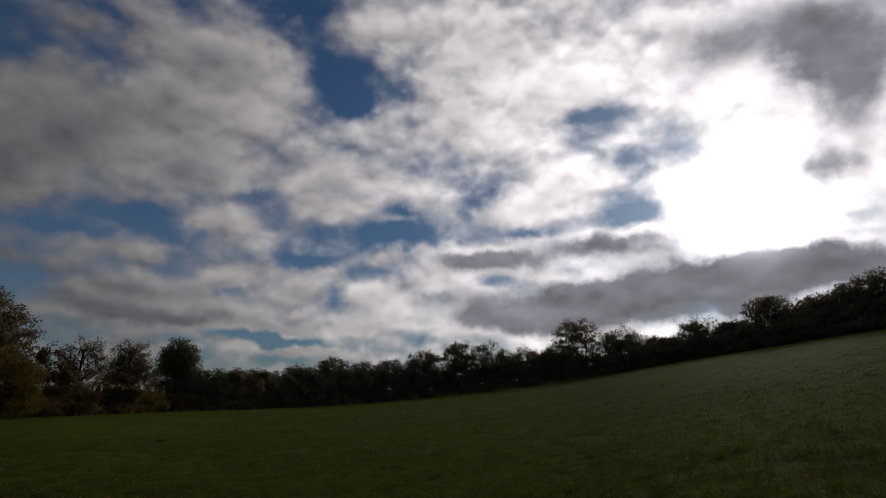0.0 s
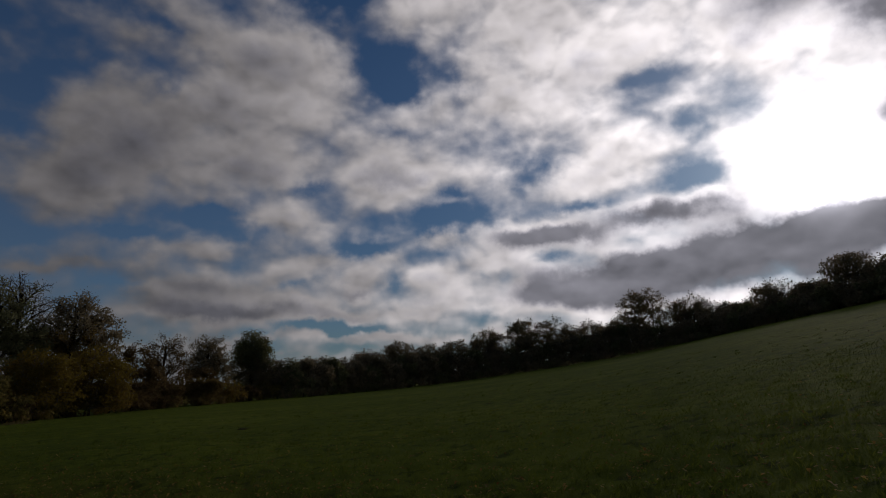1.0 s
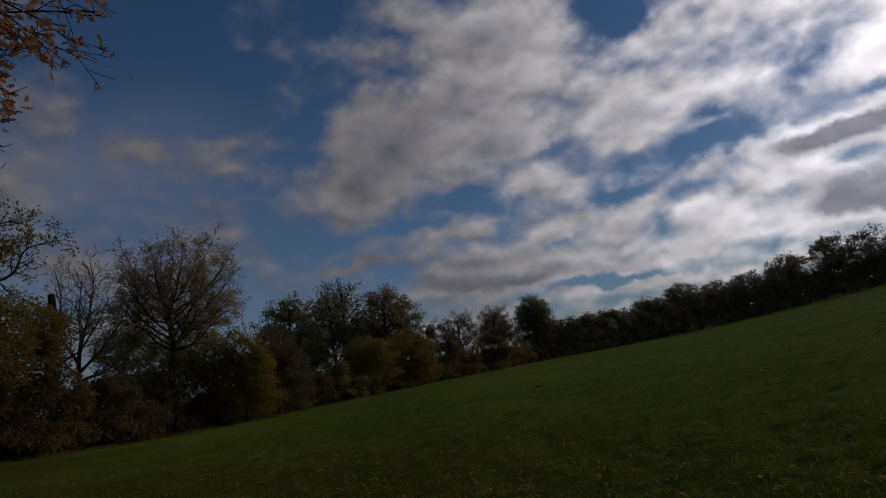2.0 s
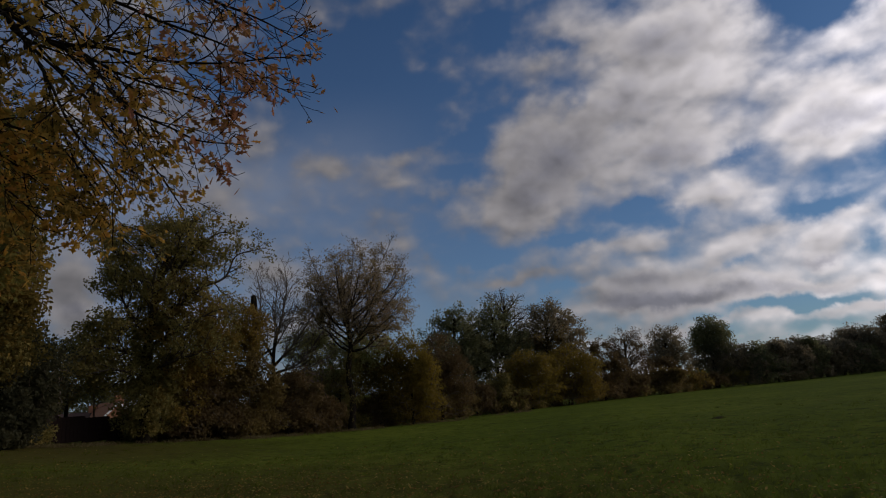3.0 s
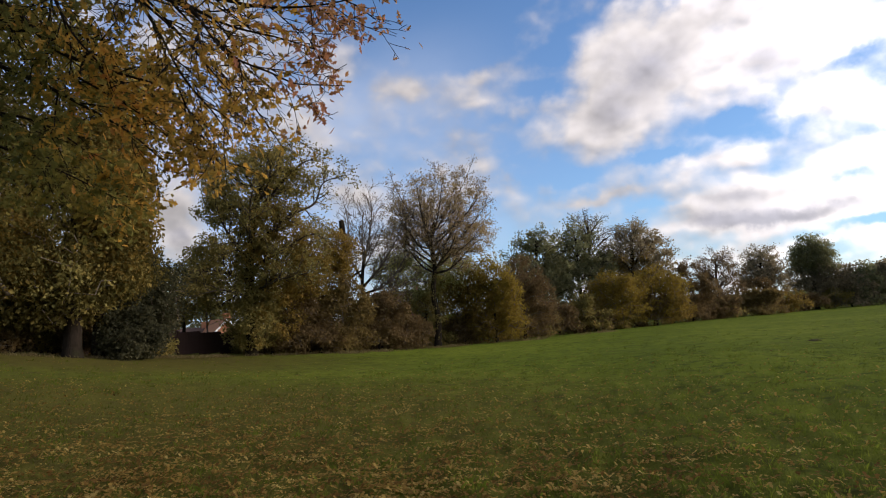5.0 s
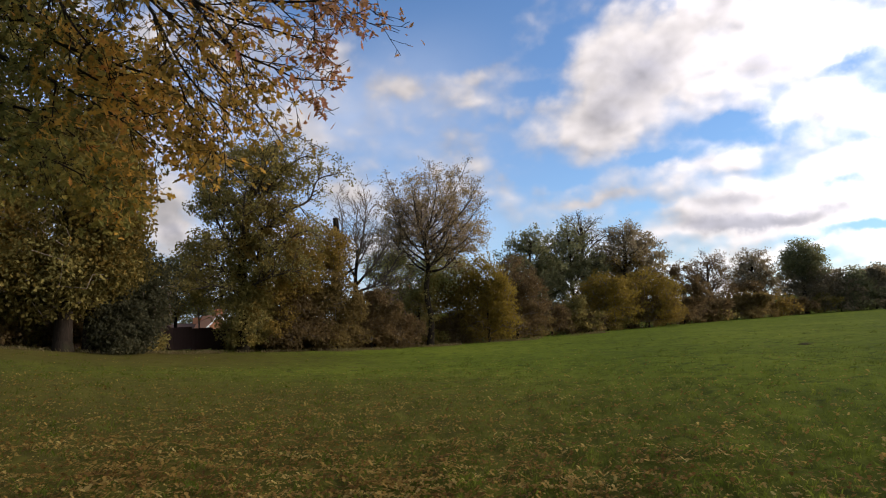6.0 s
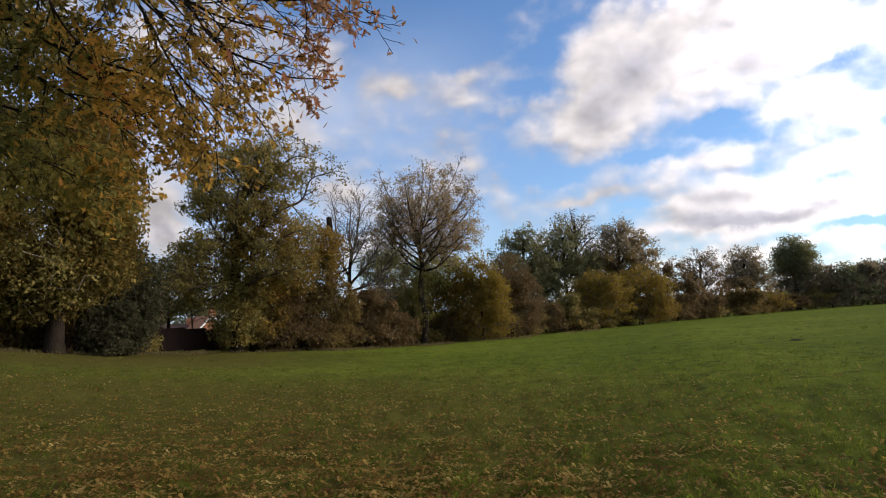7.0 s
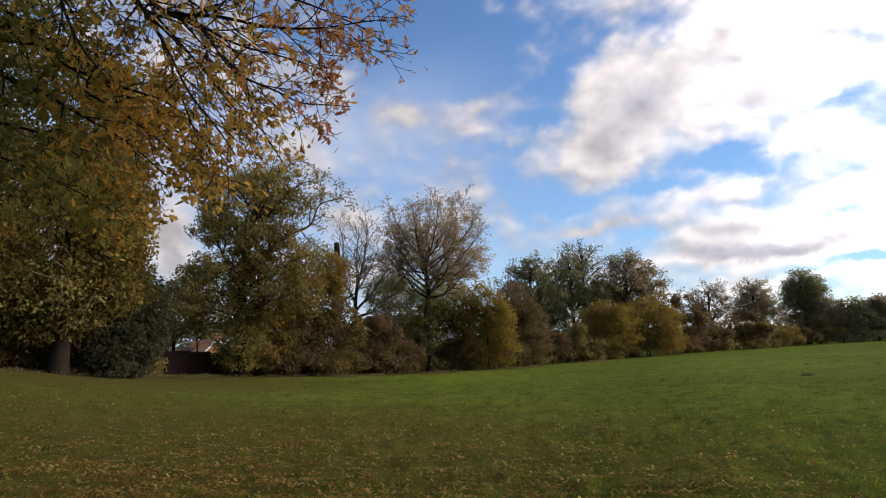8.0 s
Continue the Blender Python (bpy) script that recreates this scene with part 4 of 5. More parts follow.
tree("golden leaved tree at the wood's edge", -36.2, 77, [(0, 5.6, 2.8, 1.8, 1000, "gold"), (2.2, 4.4, 2.0, 2.0, 800, "gold"), (-2.4, 4.2, 2.0, 1.8, 800, "olive"), (0.4, 2.2, 3.2, 1.9, 1000, "gold"), (2.6, 2.0, 1.8, 1.6, 500, "olive")],
     trunk=0.12, fork=0.8, top=4.5, n=320, leaf=0.22, spread=0.36, seed=31, group="yellow trees")
shrub("dark leafy undergrowth at the field edge", -42.6, 70, 5.5, 4.6, "green", 2400, 0.25, 32, group="undergrowth at the meadow's edge")
habit_tree("bare greyish tree at the wood's edge", -30.9, 97, 11.0, 4.8, 2.0, ("brown", "brown"), 2.6, 0.2, 33, 0.26, 0.75, dense=900)
shrub("tall russet thicket beside dark trees", -49.4, 66, 5.0, 8.6, "russet", 2600, 0.23, 135, group="thicket at the meadow's edge")
shrub("tall brown bush beside a golden tree", -33.2, 85, 7.0, 9.6, "brown", 3000, 0.26, 134, group="bushes at the meadow's edge")
shrub("dull brown bush at the field edge", -31.4, 90, 7.0, 4.6, "brown", 2600, 0.28, 34, group="bushes at the meadow's edge")
shrub("orange brown bush at the field edge", -27.8, 96, 7.0, 4.4, "russet", 2600, 0.28, 35, group="bushes at the meadow's edge")
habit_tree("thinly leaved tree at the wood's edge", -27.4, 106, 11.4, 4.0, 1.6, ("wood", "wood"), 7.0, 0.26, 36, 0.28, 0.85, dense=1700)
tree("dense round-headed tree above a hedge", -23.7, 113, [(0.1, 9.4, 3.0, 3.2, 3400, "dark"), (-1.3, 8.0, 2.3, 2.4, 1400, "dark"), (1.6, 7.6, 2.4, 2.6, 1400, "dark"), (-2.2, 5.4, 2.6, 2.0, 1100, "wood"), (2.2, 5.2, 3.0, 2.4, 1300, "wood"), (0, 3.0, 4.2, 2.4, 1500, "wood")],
     trunk=0.34, fork=3.0, top=10, n=700, tip=0.02, leaf=0.28, spread=0.4, seed=37)

EDGE_AZ = [-97, -88, -84, -75, -65, -56, -44, -36, -29.5, -22]
EDGE_D = [38, 39.5, 41.5, 46.5, 51.5, 57, 67, 77, 95, 112]
for k in range(44):
    a = -96 + k * 1.7
    d = float(np.interp(a, EDGE_AZ, EDGE_D)) + 1.6 + 1.4 * math.sin(k * 2.1)
    if -82.4 < a < -74.2:
        continue
    size = d / 50
    shrub("tangled brown undergrowth along the field edge", a, d, 3.6 * size, (2.3 + 0.9 * math.sin(k * 1.3)) * size, ("brown", "olive", "brown", "green", "russet")[k % 5], 900, 0.22 * size ** 0.5, 200 + k,
          group="undergrowth at the meadow's edge", n=90, spread=0.34)

tree("thin young tree in front of a house", -77.6, 49, [(0, 4.6, 1.6, 1.6, 120, "green"), (0.3, 3.2, 1.4, 0.9, 50, "olive")],
     trunk=0.06, fork=0.8, top=3.5, n=260, tip=0.008, leaf=0.17, spread=0.3, seed=125, fill=0.0)
for k, (a, d, h) in enumerate([(-84.0, 96, 8.5), (-81.0, 100, 7.6), (-78.2, 97, 8.4), (-75.4, 101, 7.8), (-72.6, 98, 8.8), (-69.6, 102, 8.0)]):
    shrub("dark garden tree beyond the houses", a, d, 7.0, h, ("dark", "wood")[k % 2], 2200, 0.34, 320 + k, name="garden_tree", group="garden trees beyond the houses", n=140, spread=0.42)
for k, (a, d, h, w) in enumerate([(-97, 47, 7.0, 6.5), (-93.2, 48, 6.2, 6.0), (-89.6, 49, 6.6, 6.0), (-86.0, 50, 6.0, 5.5), (-82.8, 51, 6.4, 5.0), (-60.8, 57, 3.6, 5.0), (-57.8, 60, 3.6, 5.0)]):
    shrub("dark overgrown hedge behind the fence", a, d, w, h, ("dark", "green", "brown")[k % 3], 2200, 0.24, 300 + k, name="hedge", group="overgrown hedge behind the fence", n=140, spread=0.36)



def dead_trunk(az, d, h, r):
    """A tall dead stem, broken off at the top, with stubs of limbs."""
    rng = np.random.default_rng(41)
    foot = spot(az, d)
    root = thing("dead_trunk", pose(foot.x, foot.y, foot.z, 0, 0, -az), "tall dead pollarded tree trunk broken off at top", "tree trunk")
    bm = bmesh.new()
    rows, sides = [], 12
    for i in range(15):
        z = -0.3 + (h + 0.3) * i / 14
        rr = r * (1.35 if i == 0 else 1.0 - 0.25 * i / 14)
        rr *= 1 + rng.normal(0, .09)
        bend = 0.02 * z + 0.13 * math.sin(z * 0.9)
        rows.append([bm.verts.new((rr * (1 + rng.normal(0, .09)) * math.cos(k * math.tau / sides) + bend, rr * (1 + rng.normal(0, .09)) * math.sin(k * math.tau / sides),
                                   z + (rng.uniform(-.05, .35) if i == 14 else 0))) for k in range(sides)])
    for lo, hi in zip(rows, rows[1:]):
        for k in range(sides):
            bm.faces.new((lo[k], lo[(k + 1) % sides], hi[(k + 1) % sides], hi[k]))
    bm.faces.new(rows[-1])
    part("stem", bm, MAT["bark"], root)
    for k, (z, a, ln) in enumerate(((h * .8, 0.3, 1.1), (h * .66, 2.9, 0.9), (h * .55, -0.2, 1.6))):
        bm = bmesh.new()
        bmesh.ops.create_cone(bm, segments=7, radius1=0.14, radius2=0.06, depth=ln, cap_ends=True)
        bmesh.ops.transform(bm, matrix=Matrix.Translation((math.cos(a) * ln * .5 + .2 * math.cos(a), math.sin(a) * ln * .5, z + ln * .25)) @ pose(0, 0, 0, 0, 62, math.degrees(a)), verts=bm.verts)
        part("stub", bm, MAT["bark"], root)
    turn, up = rng.uniform(0, math.tau, 1500), rng.uniform(0.1, 1, 1500) ** 0.8 * h * 0.72
    out = 0.34 + np.abs(rng.normal(0, 0.22, 1500)) * (1.3 - up / h)
    ivy = np.stack([np.cos(turn) * out + 0.02 * up, np.sin(turn) * out, up], -1)
    part_mesh("ivy", leaf_mesh(rng, "ivy", ivy, 0.2, MAT["green"], 0.4), root, "dark ivy leaves on the stem")


dead_trunk(-65.5, 50.8, 10.9, 0.31)

# the wood along the far side of the meadow
WOOD = [(-20.6, 118, 6.4, 4.6), (-18.0, 122, 7.6, 5.0), (-15.4, 128, 7.4, 4.6), (-12.6, 132, 8.8, 4.6), (-10.2, 136, 10.6, 3.8), (-7.4, 140, 9.6, 4.8),
        (-4.6, 144, 9.8, 4.6), (-1.4, 146, 11.8, 4.6), (1.8, 147, 13.2, 4.2), (4.7, 147, 12.6, 4.0), (8.2, 147, 9.4, 5.0), (11.4, 146, 9.6, 4.2),
        (13.7, 144, 14.4, 6.4), (17.2, 141, 10.4, 3.4), (18.9, 139, 7.4, 3.0), (21.2, 136, 5.6, 3.8), (24.4, 132, 8.4, 4.6), (26.6, 130, 6.4, 3.0),
        (29.6, 125, 9.4, 5.0), (32.0, 122, 7.2, 4.0), (34.0, 118, 7.8, 4.2), (36.2, 114, 8.6, 4.6), (39.4, 112, 9.5, 5.2), (43, 110, 9.8, 5.4)]
shape_rng = np.random.default_rng(77)
for k, (a, d, h, w) in enumerate(WOOD):
    thin = k in (9, 13, 14, 16)
    o = shape_rng.uniform(-0.25, 0.25, 4)
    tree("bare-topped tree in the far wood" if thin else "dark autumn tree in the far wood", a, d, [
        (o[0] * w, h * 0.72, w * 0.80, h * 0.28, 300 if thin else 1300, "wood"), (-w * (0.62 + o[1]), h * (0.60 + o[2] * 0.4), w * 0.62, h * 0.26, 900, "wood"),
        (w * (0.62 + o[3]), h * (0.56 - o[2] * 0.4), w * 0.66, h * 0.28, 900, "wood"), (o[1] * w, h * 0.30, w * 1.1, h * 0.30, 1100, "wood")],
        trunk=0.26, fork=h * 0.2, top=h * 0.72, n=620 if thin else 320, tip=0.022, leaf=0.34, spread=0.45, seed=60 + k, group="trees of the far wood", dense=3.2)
for k in range(58):
    a = -22.5 + k * 1.15
    d = float(np.interp(a, [w[0] for w in WOOD], [w[1] for w in WOOD])) - 3.5
    h = (7.6 if a < 14 else 5.0) + 1.5 * math.sin(k * 2.3) * math.cos(k * 0.7)
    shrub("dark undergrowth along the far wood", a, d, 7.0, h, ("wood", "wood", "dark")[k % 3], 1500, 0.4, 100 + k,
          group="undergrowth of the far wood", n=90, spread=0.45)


# ------------------------------------------------------------------ the oak beside the camera
def near_oak():
    rng = np.random.default_rng(5)
    foot = Vector((-9.6, -5.0, 0))
    foot.z = float(height(foot.x, foot.y))
    root = thing("oak_tree", pose(*foot), "near oak with gold and russet autumn leaves overhead", "tree")
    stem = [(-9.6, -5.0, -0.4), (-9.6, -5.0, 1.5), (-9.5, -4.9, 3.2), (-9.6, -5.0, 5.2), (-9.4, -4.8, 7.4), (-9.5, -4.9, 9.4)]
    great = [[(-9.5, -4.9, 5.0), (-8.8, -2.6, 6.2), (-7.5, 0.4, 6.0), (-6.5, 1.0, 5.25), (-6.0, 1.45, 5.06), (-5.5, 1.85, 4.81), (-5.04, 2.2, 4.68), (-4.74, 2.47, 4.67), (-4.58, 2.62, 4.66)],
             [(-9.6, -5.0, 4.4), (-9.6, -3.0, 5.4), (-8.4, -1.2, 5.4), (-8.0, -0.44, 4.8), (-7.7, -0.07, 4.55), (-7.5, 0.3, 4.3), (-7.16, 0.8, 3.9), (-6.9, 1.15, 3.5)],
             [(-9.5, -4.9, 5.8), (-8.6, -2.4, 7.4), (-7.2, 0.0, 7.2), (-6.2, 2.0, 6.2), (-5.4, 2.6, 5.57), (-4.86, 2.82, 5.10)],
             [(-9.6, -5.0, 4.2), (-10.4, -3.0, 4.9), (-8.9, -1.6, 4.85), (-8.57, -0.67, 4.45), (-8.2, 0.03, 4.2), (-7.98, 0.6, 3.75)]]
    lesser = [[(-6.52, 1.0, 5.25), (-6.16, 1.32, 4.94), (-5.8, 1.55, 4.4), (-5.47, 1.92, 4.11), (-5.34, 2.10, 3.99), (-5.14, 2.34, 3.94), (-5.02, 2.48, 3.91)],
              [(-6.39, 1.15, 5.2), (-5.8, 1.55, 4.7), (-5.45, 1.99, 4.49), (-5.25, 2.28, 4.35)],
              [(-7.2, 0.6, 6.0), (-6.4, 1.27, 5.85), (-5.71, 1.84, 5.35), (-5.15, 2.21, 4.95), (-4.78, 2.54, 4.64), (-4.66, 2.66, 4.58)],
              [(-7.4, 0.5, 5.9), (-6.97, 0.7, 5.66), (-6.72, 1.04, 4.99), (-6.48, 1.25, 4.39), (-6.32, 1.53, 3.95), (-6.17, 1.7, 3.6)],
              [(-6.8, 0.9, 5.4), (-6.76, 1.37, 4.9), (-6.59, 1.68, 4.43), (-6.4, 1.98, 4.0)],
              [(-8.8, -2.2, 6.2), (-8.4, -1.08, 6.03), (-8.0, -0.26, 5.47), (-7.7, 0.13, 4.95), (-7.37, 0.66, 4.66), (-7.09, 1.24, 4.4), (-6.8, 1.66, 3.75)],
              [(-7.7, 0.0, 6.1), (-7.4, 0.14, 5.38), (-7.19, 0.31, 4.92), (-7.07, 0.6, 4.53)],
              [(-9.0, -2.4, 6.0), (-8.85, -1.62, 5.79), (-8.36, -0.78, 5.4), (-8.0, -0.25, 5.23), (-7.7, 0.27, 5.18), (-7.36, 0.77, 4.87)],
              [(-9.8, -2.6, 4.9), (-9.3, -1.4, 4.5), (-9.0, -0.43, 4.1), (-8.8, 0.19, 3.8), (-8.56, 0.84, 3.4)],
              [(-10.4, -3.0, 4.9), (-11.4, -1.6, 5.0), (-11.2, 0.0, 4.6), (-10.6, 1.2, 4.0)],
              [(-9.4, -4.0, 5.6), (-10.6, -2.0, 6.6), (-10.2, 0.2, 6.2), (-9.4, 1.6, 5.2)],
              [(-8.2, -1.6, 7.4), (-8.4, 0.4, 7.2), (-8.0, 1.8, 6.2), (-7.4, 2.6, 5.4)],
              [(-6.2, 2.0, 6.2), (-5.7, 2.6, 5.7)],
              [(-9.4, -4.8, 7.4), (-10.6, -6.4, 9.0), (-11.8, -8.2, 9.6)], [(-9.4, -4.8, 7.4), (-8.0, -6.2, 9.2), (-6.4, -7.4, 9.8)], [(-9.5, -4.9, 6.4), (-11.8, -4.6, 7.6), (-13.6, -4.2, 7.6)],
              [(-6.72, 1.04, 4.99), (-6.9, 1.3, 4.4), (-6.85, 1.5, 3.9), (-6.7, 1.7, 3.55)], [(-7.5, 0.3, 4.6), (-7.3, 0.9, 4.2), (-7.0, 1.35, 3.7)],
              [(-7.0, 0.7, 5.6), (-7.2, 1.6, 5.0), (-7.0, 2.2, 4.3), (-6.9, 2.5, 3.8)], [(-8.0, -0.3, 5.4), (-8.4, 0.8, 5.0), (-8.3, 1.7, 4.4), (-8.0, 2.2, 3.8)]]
    off = np.array(foot)

    def local(line):
        return [np.array(p) - off for p in line]

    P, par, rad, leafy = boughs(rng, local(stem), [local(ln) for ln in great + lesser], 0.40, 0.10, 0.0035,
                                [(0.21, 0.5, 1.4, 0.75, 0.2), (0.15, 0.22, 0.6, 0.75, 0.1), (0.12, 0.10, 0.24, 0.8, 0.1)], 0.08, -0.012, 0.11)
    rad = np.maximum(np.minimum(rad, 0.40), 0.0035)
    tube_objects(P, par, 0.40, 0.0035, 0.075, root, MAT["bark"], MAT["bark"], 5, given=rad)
    pts = sprays(rng, P, leafy, 2.5, 0.055)
    deep = pts[(pts + off) @ np.array((0.62, 0.78, 0.0)) < -3.9]
    pts = np.concatenate([pts, deep + rng.normal(0, 0.10, deep.shape)])
    far = (pts + off) @ np.array((0.62, 0.78, 0.0)) + rng.normal(0, 0.25, len(pts))
    open_side = rng.uniform(size=len(pts)) < np.interp(far, [-4.4, -3.6, -2.9, -2.2, -1.6], [0.0, 0.30, 0.62, 0.60, 0.25])
    open_side |= rng.uniform(size=len(pts)) < np.interp(pts[:, 2] + off[2], [4.3, 5.4], [0.0, 0.55])
    pts, far = pts[~open_side], far[~open_side]
    red = far > -1.75
    # Leaves deep in the crown take the colour darkened for shade.
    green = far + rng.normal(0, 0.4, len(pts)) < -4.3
    for key, name, label, pick in (("oak", "crown", "", ~red & ~green), ("oakgreenshade", "inner_foliage", "inner oak leaves coloured darker and greener for shade", green), ("oakred", "tip_foliage", "russet and pinkish leaves at the branch tips", red)):
        at = pts[pick]
        if key == "oakred":
            order = np.argsort(-at[:, 0])
            single, at = at[order[:280]], at[order[280:]]
            one = leaf_mesh(np.random.default_rng(3), "leaf", np.zeros((1, 3)), 0.115, MAT[key], 0.5, "oak")
            spin = random.Random(12)
            for q in single:
                ob = part_mesh("leaf", one, root)
                k = spin.uniform(0.8, 1.25)
                ob.matrix_basis = pose(*q, spin.uniform(-70, 70), spin.uniform(-70, 70), spin.uniform(0, 360)) @ Matrix.Diagonal((k, k, k, 1))
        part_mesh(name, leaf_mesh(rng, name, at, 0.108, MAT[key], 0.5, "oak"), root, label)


near_oak()


# ------------------------------------------------------------------ fence and houses behind the trees
def box(bm, x0, x1, y0, y1, z0, z1):
    vs = [bm.verts.new((x, y, z)) for x in (x0, x1) for y in (y0, y1) for z in (z0, z1)]
    for f in ((0, 1, 3, 2), (4, 6, 7, 5), (0, 4, 5, 1), (2, 3, 7, 6), (0, 2, 6, 4), (1, 5, 7, 3)):
        bm.faces.new([vs[i] for i in f])
    return vs


def fence_piece(name, me, root, m):
    ob = part_mesh(name, me, root)
    ob.matrix_basis = m


def build_fence():
    bm = bmesh.new()
    box(bm, 0, 1, 0, 1, 0, 1)
    bmesh.ops.recalc_face_normals(bm, faces=bm.faces[:])
    board = bpy.data.meshes.new("board")
    bm.to_mesh(board)
    bm.free()
    board.materials.append(MAT["fence"])
    line = [(-97, 39), (-88, 41), (-82, 45), (-75, 50), (-66, 55), (-58, 60)]
    pts = [spot(a, d) for a, d in line]
    root = thing("board_fence", pose(*pts[0]), "dark creosoted close-board fence behind the trees", "fence")
    base = pts[0]
    rng = random.Random(3)
    for p, q in zip(pts, pts[1:]):
        span = (q - p).to_2d().length
        count = max(1, round(span / 1.83))
        for i in range(count):
            a, b = p.lerp(q, i / count), p.lerp(q, (i + 1) / count)
            a.z, b.z = float(height(a.x, a.y)), float(height(b.x, b.y))
            turn = math.degrees(math.atan2(b.y - a.y, b.x - a.x))
            width = (b - a).to_2d().length
            m = Matrix.Translation(a - base) @ pose(0, 0, min(0, b.z - a.z) * 0.5, 0, rng.uniform(-0.6, 0.6), turn)
            boards = 13
            step = (width - 0.12) / boards
            for k in range(boards):
                fence_piece("board", board, root, m @ Matrix.Translation((0.06 + k * step, 0.012 * (k % 2), 0.03)) @ Matrix.Diagonal((step + 0.012, 0.018, 1.6 + rng.uniform(-0.015, 0.015), 1)))
            for z in (0.25, 0.85, 1.45):
                fence_piece("rail", board, root, m @ Matrix.Translation((0.05, 0.033, z)) @ Matrix.Diagonal((width - 0.1, 0.045, 0.08, 1)))
            fence_piece("post", board, root, m @ Matrix.Translation((-0.05, -0.02, -0.1)) @ Matrix.Diagonal((0.1, 0.11, 1.84, 1)))


build_fence()


def house(label, az, d, turn, w, depth, eaves, ridge, wall_mat, gable_front=True, sink=0.0, roof_mat="tile"):
    """A two-storey house with a pitched roof; its front looks along local -y."""
    foot = spot(az, d)
    root = thing("house", pose(foot.x, foot.y, foot.z - sink, 0, 0, -az + turn), label, "house")
    t = 0.3
    bm = bmesh.new()
    box(bm, -w / 2, w / 2, -t, 0, -0.5, eaves)
    if gable_front:
        a = [bm.verts.new(c) for c in ((-w / 2, -t, eaves + .002), (w / 2, -t, eaves + .002), (0, -t, ridge - .2), (-w / 2, 0, eaves + .002), (w / 2, 0, eaves + .002), (0, 0, ridge - .2))]
        for f in ((0, 1, 2), (5, 4, 3), (0, 2, 5, 3), (1, 4, 5, 2), (0, 3, 4, 1)):
            bm.faces.new([a[i] for i in f])
    wall = part("wall", bm, wall_mat, root)
    for x0, x1, y0, y1 in ((-w / 2, -w / 2 + t, 0.002, depth), (w / 2 - t, w / 2, 0.002, depth), (-w / 2 + t, w / 2 - t, depth - t, depth)):
        bm = bmesh.new()
        box(bm, x0, x1, y0, y1, -0.5, eaves)
        part("wall", bm, wall_mat, root)
    over = 0.35
    for side in (-1, 1):
        bm = bmesh.new()
        if gable_front:
            sl = (ridge - eaves) / (w / 2)
            c = [(0, ridge), (side * (w / 2 + over), eaves - sl * over)]
            vs = [bm.verts.new((x, y, z + dz)) for dz in (0, 0.16) for y in (-t - over, depth + over) for x, z in c]
        else:
            sl = (ridge - eaves) / (depth / 2)
            c = [(depth / 2, ridge), (depth / 2 + side * (depth / 2 + over), eaves - sl * over)]
            vs = [bm.verts.new((x, y, z + dz)) for dz in (0, 0.16) for x in (-w / 2 - over, w / 2 + over) for y, z in c]
        for f in ((0, 1, 3, 2), (4, 6, 7, 5), (0, 4, 5, 1), (2, 3, 7, 6), (0, 2, 6, 4), (1, 5, 7, 3)):
            bm.faces.new([vs[i] for i in f])
        part("roof", bm, MAT[roof_mat], root)
    if gable_front:
        for side in (-1, 1):
            bm = bmesh.new()
            sl = (ridge - eaves) / (w / 2)
            xs, zs = side * (w / 2 + over), eaves - sl * over
            vs = [bm.verts.new((x, y, z)) for y in (-t - over - 0.06, -t - over - 0.01) for x, z in ((0, ridge - 0.12), (0, ridge + 0.16), (xs, zs + 0.16), (xs, zs - 0.12))]
            for f in ((0, 1, 2, 3), (7, 6, 5, 4), (0, 4, 5, 1), (1, 5, 6, 2), (2, 6, 7, 3), (3, 7, 4, 0)):
                bm.faces.new([vs[i] for i in f])
            part("bargeboard", bm, MAT["white"], root, "white painted bargeboard")
    bm = bmesh.new()
    box(bm, w * 0.18, w * 0.18 + 0.9, depth * 0.45, depth * 0.45 + 0.6, eaves, ridge + 0.9)
    part("chimney", bm, MAT["brick"], root)
    for zc in (1.4, 4.0):
        if zc + 0.9 > eaves + 0.4:
            continue
        for xc in (-w * 0.27, w * 0.27):
            frame_bm = bmesh.new()
            ww, hh = 0.85, 0.62
            for x0, x1, z0, z1 in ((-ww, ww, hh, hh + .09), (-ww, ww, -hh - .09, -hh), (-ww, -ww + .09, -hh, hh), (ww - .09, ww, -hh, hh), (-.04, .04, -hh, hh), (-ww + .09, ww - .09, .2, .27)):
                box(frame_bm, xc + x0, xc + x1, -t - 0.05, -t - 0.003, zc + z0, zc + z1)
            win = part("window", frame_bm, MAT["white"], root, "white framed window")
            pane = bmesh.new()
            box(pane, xc - ww + .09, xc + ww - .09, -t - 0.022, -t - 0.004, zc - hh, zc + hh)
            part("pane", pane, MAT["glass"], win)
    return root


house("orange brick house with white bargeboards and orange roof", -76.15, 80, 14, 3.6, 8, 2.5, 4.3, MAT["brick"], True, 1.0, "orange_tile")
house("pale rendered house with tiled roof behind the fence", -79.0, 84, -8, 4.5, 6, 2.6, 3.9, MAT["render"], False, 1.9)
house("house with a dark tiled roof behind the thicket", -59.4, 92, 6, 9, 9, 4.6, 7.8, MAT["brick"], False)
house("brick house half hidden behind the oak", -90.5, 80, 4, 9, 8, 3.0, 5.2, MAT["brick"], False, 1.2)


# ------------------------------------------------------------------ grass and fallen leaves
def scatter(rng, count, near, far, a0, a1, power=1.0):
    r = near * (far / near) ** (rng.uniform(0, 1, count) ** power)
    a = np.radians(rng.uniform(a0, a1, count))
    return r * np.sin(a), r * np.cos(a)


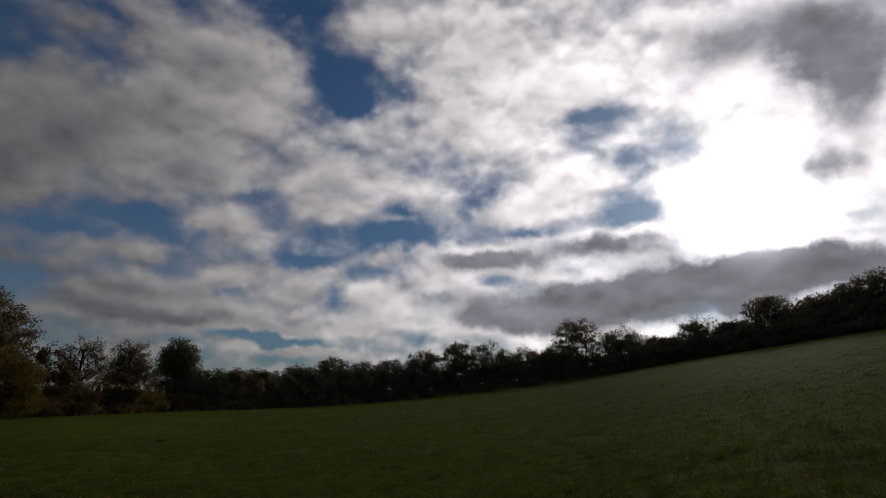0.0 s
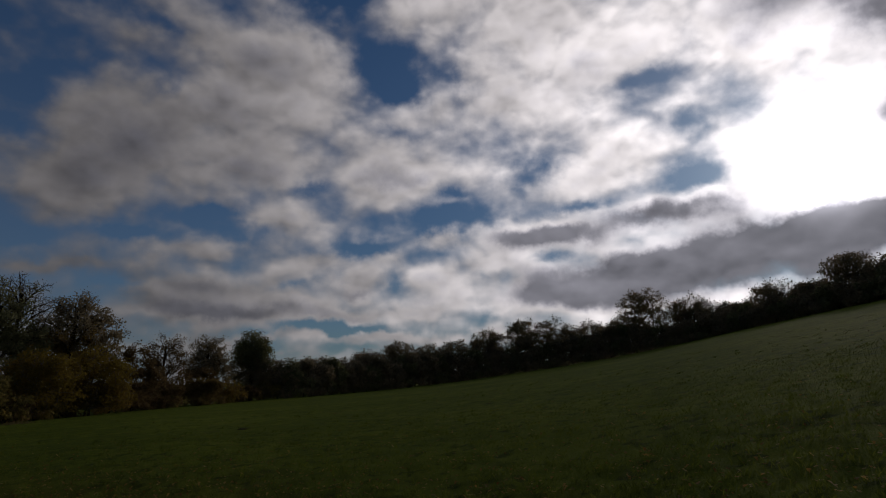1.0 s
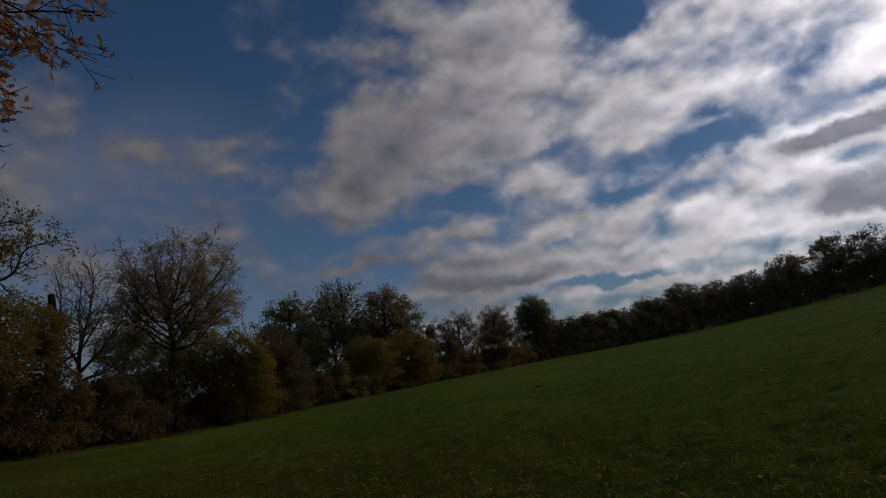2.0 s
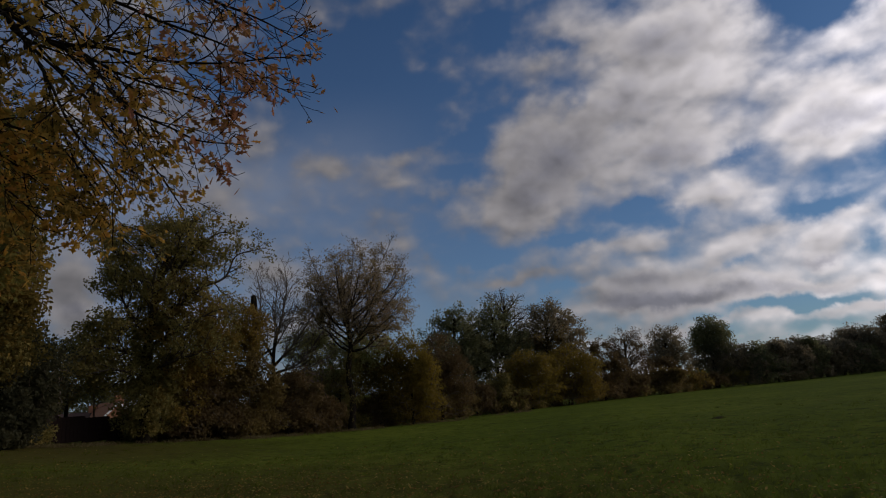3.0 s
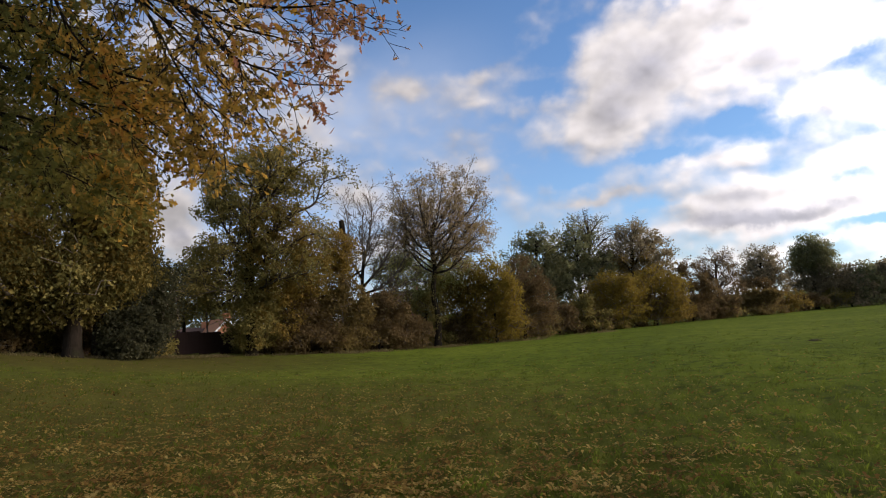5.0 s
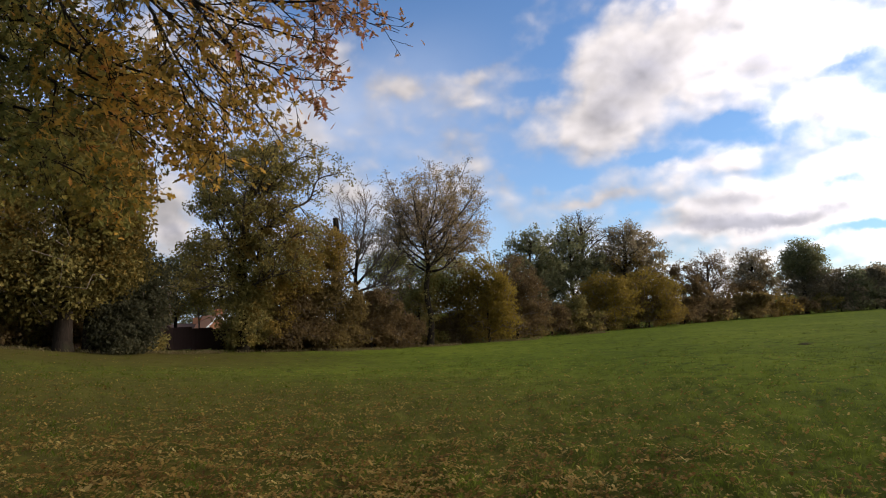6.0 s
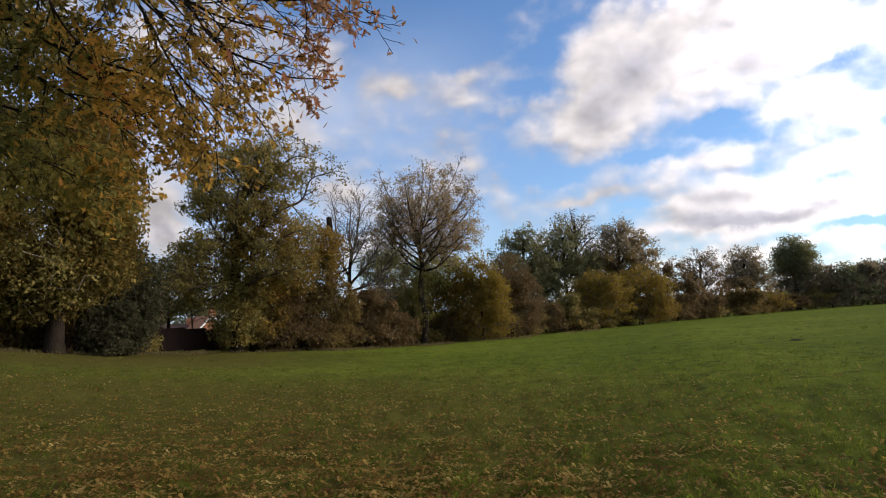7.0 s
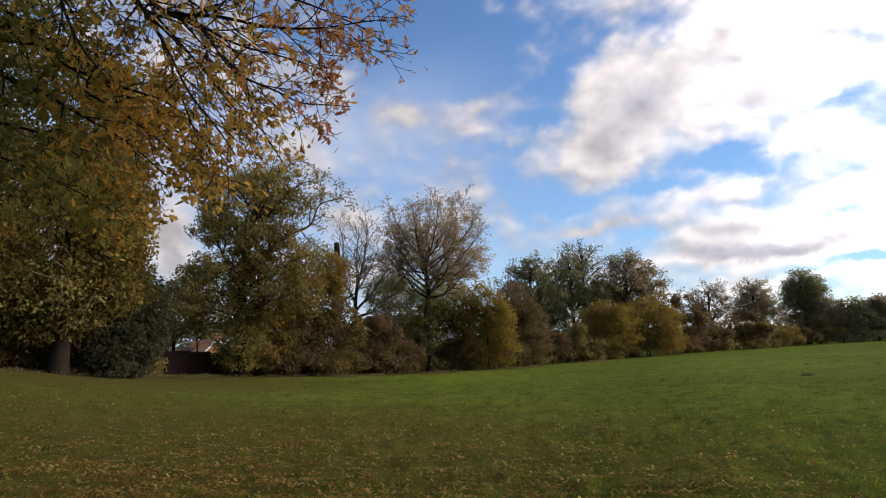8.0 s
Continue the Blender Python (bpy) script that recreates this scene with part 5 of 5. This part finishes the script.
def grass(name, label, mat, x, y, low, high, width, seed):
    rng = np.random.default_rng(seed)
    n = len(x)
    z = height(x, y) - 0.01
    t = rng.uniform(0, 2 * np.pi, n)
    h = rng.uniform(low, high, n)
    w = width * rng.uniform(0.7, 1.3, n)
    side = np.stack([np.cos(t), np.sin(t), np.zeros(n)], -1) * w[:, None]
    bend = np.stack([-np.sin(t), np.cos(t), np.zeros(n)], -1) * (h * rng.uniform(0.1, 0.9, n))[:, None]
    foot = np.stack([x, y, z], -1)
    mid = foot + bend * 0.3 + np.stack([0 * h, 0 * h, h * 0.6], -1)
    tip = foot + bend + np.stack([0 * h, 0 * h, h], -1)
    verts = np.stack([foot - side, foot + side, mid, tip], 1).reshape(-1, 3)
    tri = np.array([(0, 1, 2), (0, 2, 3)])
    faces = ((np.arange(n) * 4)[:, None, None] + tri[None]).reshape(-1, 3)
    ob = new(name, mesh(name, verts, faces, mat))
    tagged(ob, label, "grass", kind="stuff")


rng = np.random.default_rng(8)
gx, gy = scatter(rng, 185000, 4.0, 26, -108, 46, 0.85)
tuft = np.sin(gx * 7.1 + 2.2 * np.sin(gy * 2.3)) * np.sin(gy * 6.3 + 1.9 * np.sin(gx * 2.9 + 1)) + 0.8 * np.sin(gx * 2.7 + 1.4 * np.sin(gy * 1.7)) * np.sin(gy * 3.1 + 1.6 * np.sin(gx * 1.3))
keep = rng.uniform(-1.1, 0.9, len(gx)) < tuft
keep &= rng.uniform(0, 1, len(gx)) > 0.8 * np.exp(-(np.hypot(gx + 9.5, gy - 0.5) / 9.0) ** 2)
gx, gy = gx[keep], gy[keep]
hx, hy = scatter(rng, 22000, 0.5, 4.2, -180, 180, 0.7)
gx, gy = np.concatenate([gx, hx]), np.concatenate([gy, hy])
grass("meadow_grass", "short green meadow grass", MAT["grass"], gx, gy, 0.02, 0.085, 0.006, 81)
cx, cy = scatter(rng, 1500, 4.0, 55, -108, 46, 0.75)
ux, uy = (np.repeat(c, 14) + rng.normal(0, 0.10, 14 * len(c)) for c in (cx, cy))
grass("grass_tufts", "coarse dark tufts of grass in the meadow", MAT["grass"], ux, uy, 0.04, 0.12, 0.008, 83)
ex = []
for k in range(60):
    a = rng.uniform(-97, -40)
    ex.append((a, np.interp(a, [-97, -88, -75, -65, -56, -44, -36], [36.5, 37.2, 44.2, 46.5, 52.5, 60, 68]) + rng.normal(0, 0.6)))
tx = np.concatenate([rng.normal(d * math.sin(radians(a)), 0.5, 90) for a, d in ex])
ty = np.concatenate([rng.normal(d * math.cos(radians(a)), 0.5, 90) for a, d in ex])
grass("tall_dry_grass", "straw-coloured long grass along the field edge", MAT["straw"], tx, ty, 0.08, 0.27, 0.010, 82)


def fallen_leaves():
    rng = np.random.default_rng(9)
    x, y = scatter(rng, 270000, 4.0, 45, -108, 46, 0.9)
    cx, cy = scatter(rng, 3500, 0.6, 4.2, -180, 180, 0.6)
    x, y = np.concatenate([x, cx]), np.concatenate([y, cy])
    a, r = np.degrees(np.arctan2(x, y)), np.hypot(x, y)
    keep = np.clip(1.25 * np.exp(-(np.maximum(0, a + 78) / 40.0) ** 2) * np.exp(-(r / 16.0) ** 2) + 0.03 + 0.08 * np.exp(-(r / 10.0) ** 2), 0, 1)
    clump = 0.5 + 0.5 * np.sin(x * 1.7 + np.sin(y * 1.3) * 2) * np.cos(y * 1.9 + np.sin(x * 1.1) * 2)
    pick = rng.uniform(0, 1, len(x)) < keep * (0.35 + 0.65 * clump ** 1.5)
    x, y = x[pick], y[pick]
    n = len(x)
    shape = np.array([(-.5, 0, 0), (-.25, .22, .10), (0, .14, .03), (.2, .28, .12), (.5, 0, .05), (.2, -.28, .12), (0, -.14, .03), (-.25, -.22, .10)])
    t = rng.uniform(0, 2 * np.pi, n)[:, None]
    s = (0.028 + 0.042 * rng.uniform(0, 1, n) ** 1.5)[:, None]
    tilt = rng.normal(0, 0.45, n)[:, None]
    px, py, pz = shape[None, :, 0] * s, shape[None, :, 1] * s * 1.35, shape[None, :, 2] * s * rng.uniform(0.3, 2.2, n)[:, None]
    pz = pz + px * np.sin(tilt)
    vx, vy = x[:, None] + px * np.cos(t) - py * np.sin(t), y[:, None] + px * np.sin(t) + py * np.cos(t)
    vz = height(x, y)[:, None] + 0.03 + pz - np.minimum(0, pz.min(1))[:, None]
    verts = np.stack([vx, vy, vz], -1).reshape(-1, 3)
    tri = np.array([(0, 1, 7), (1, 2, 7), (2, 6, 7), (2, 3, 6), (3, 5, 6), (3, 4, 5)])
    faces = ((np.arange(n) * 8)[:, None, None] + tri[None]).reshape(-1, 3)
    ob = new("fallen_leaves", mesh("fallen_leaves", verts, faces, MAT["fallen"]))
    tagged(ob, "brown and yellow fallen oak leaves on grass", "leaves", kind="stuff")


fallen_leaves()


def molehill(x, y, r, h, seed):
    """A low heap of loose earth with a lumpy rim."""
    rng = np.random.default_rng(seed)
    root = thing("molehill", pose(x, y, float(height(x, y))), "low heap of dark loose earth in grass", "molehill")
    bm = bmesh.new()
    sides, rows = 16, []
    for i in range(6):
        f = i / 5
        ring = []
        for k in range(sides):
            t = k * math.tau / sides
            q = r * (1 - f * 0.92) * (1 + rng.normal(0, 0.09))
            px, py = q * math.cos(t), q * 0.8 * math.sin(t)
            foot = float(height(x + px, y + py) - height(x, y))
            ring.append(bm.verts.new((px, py, foot - 0.03 + (h + 0.03) * math.sin(f * math.pi / 2) * (1 + rng.normal(0, 0.10)))))
        rows.append(ring)
    for lo, hi in zip(rows, rows[1:]):
        for k in range(sides):
            bm.faces.new((lo[k], lo[(k + 1) % sides], hi[(k + 1) % sides], hi[k]))
    bm.faces.new(rows[-1])
    part("earth", bm, MAT["soil"], root)


molehill(-11.4, 25.5, 0.34, 0.07, 91)
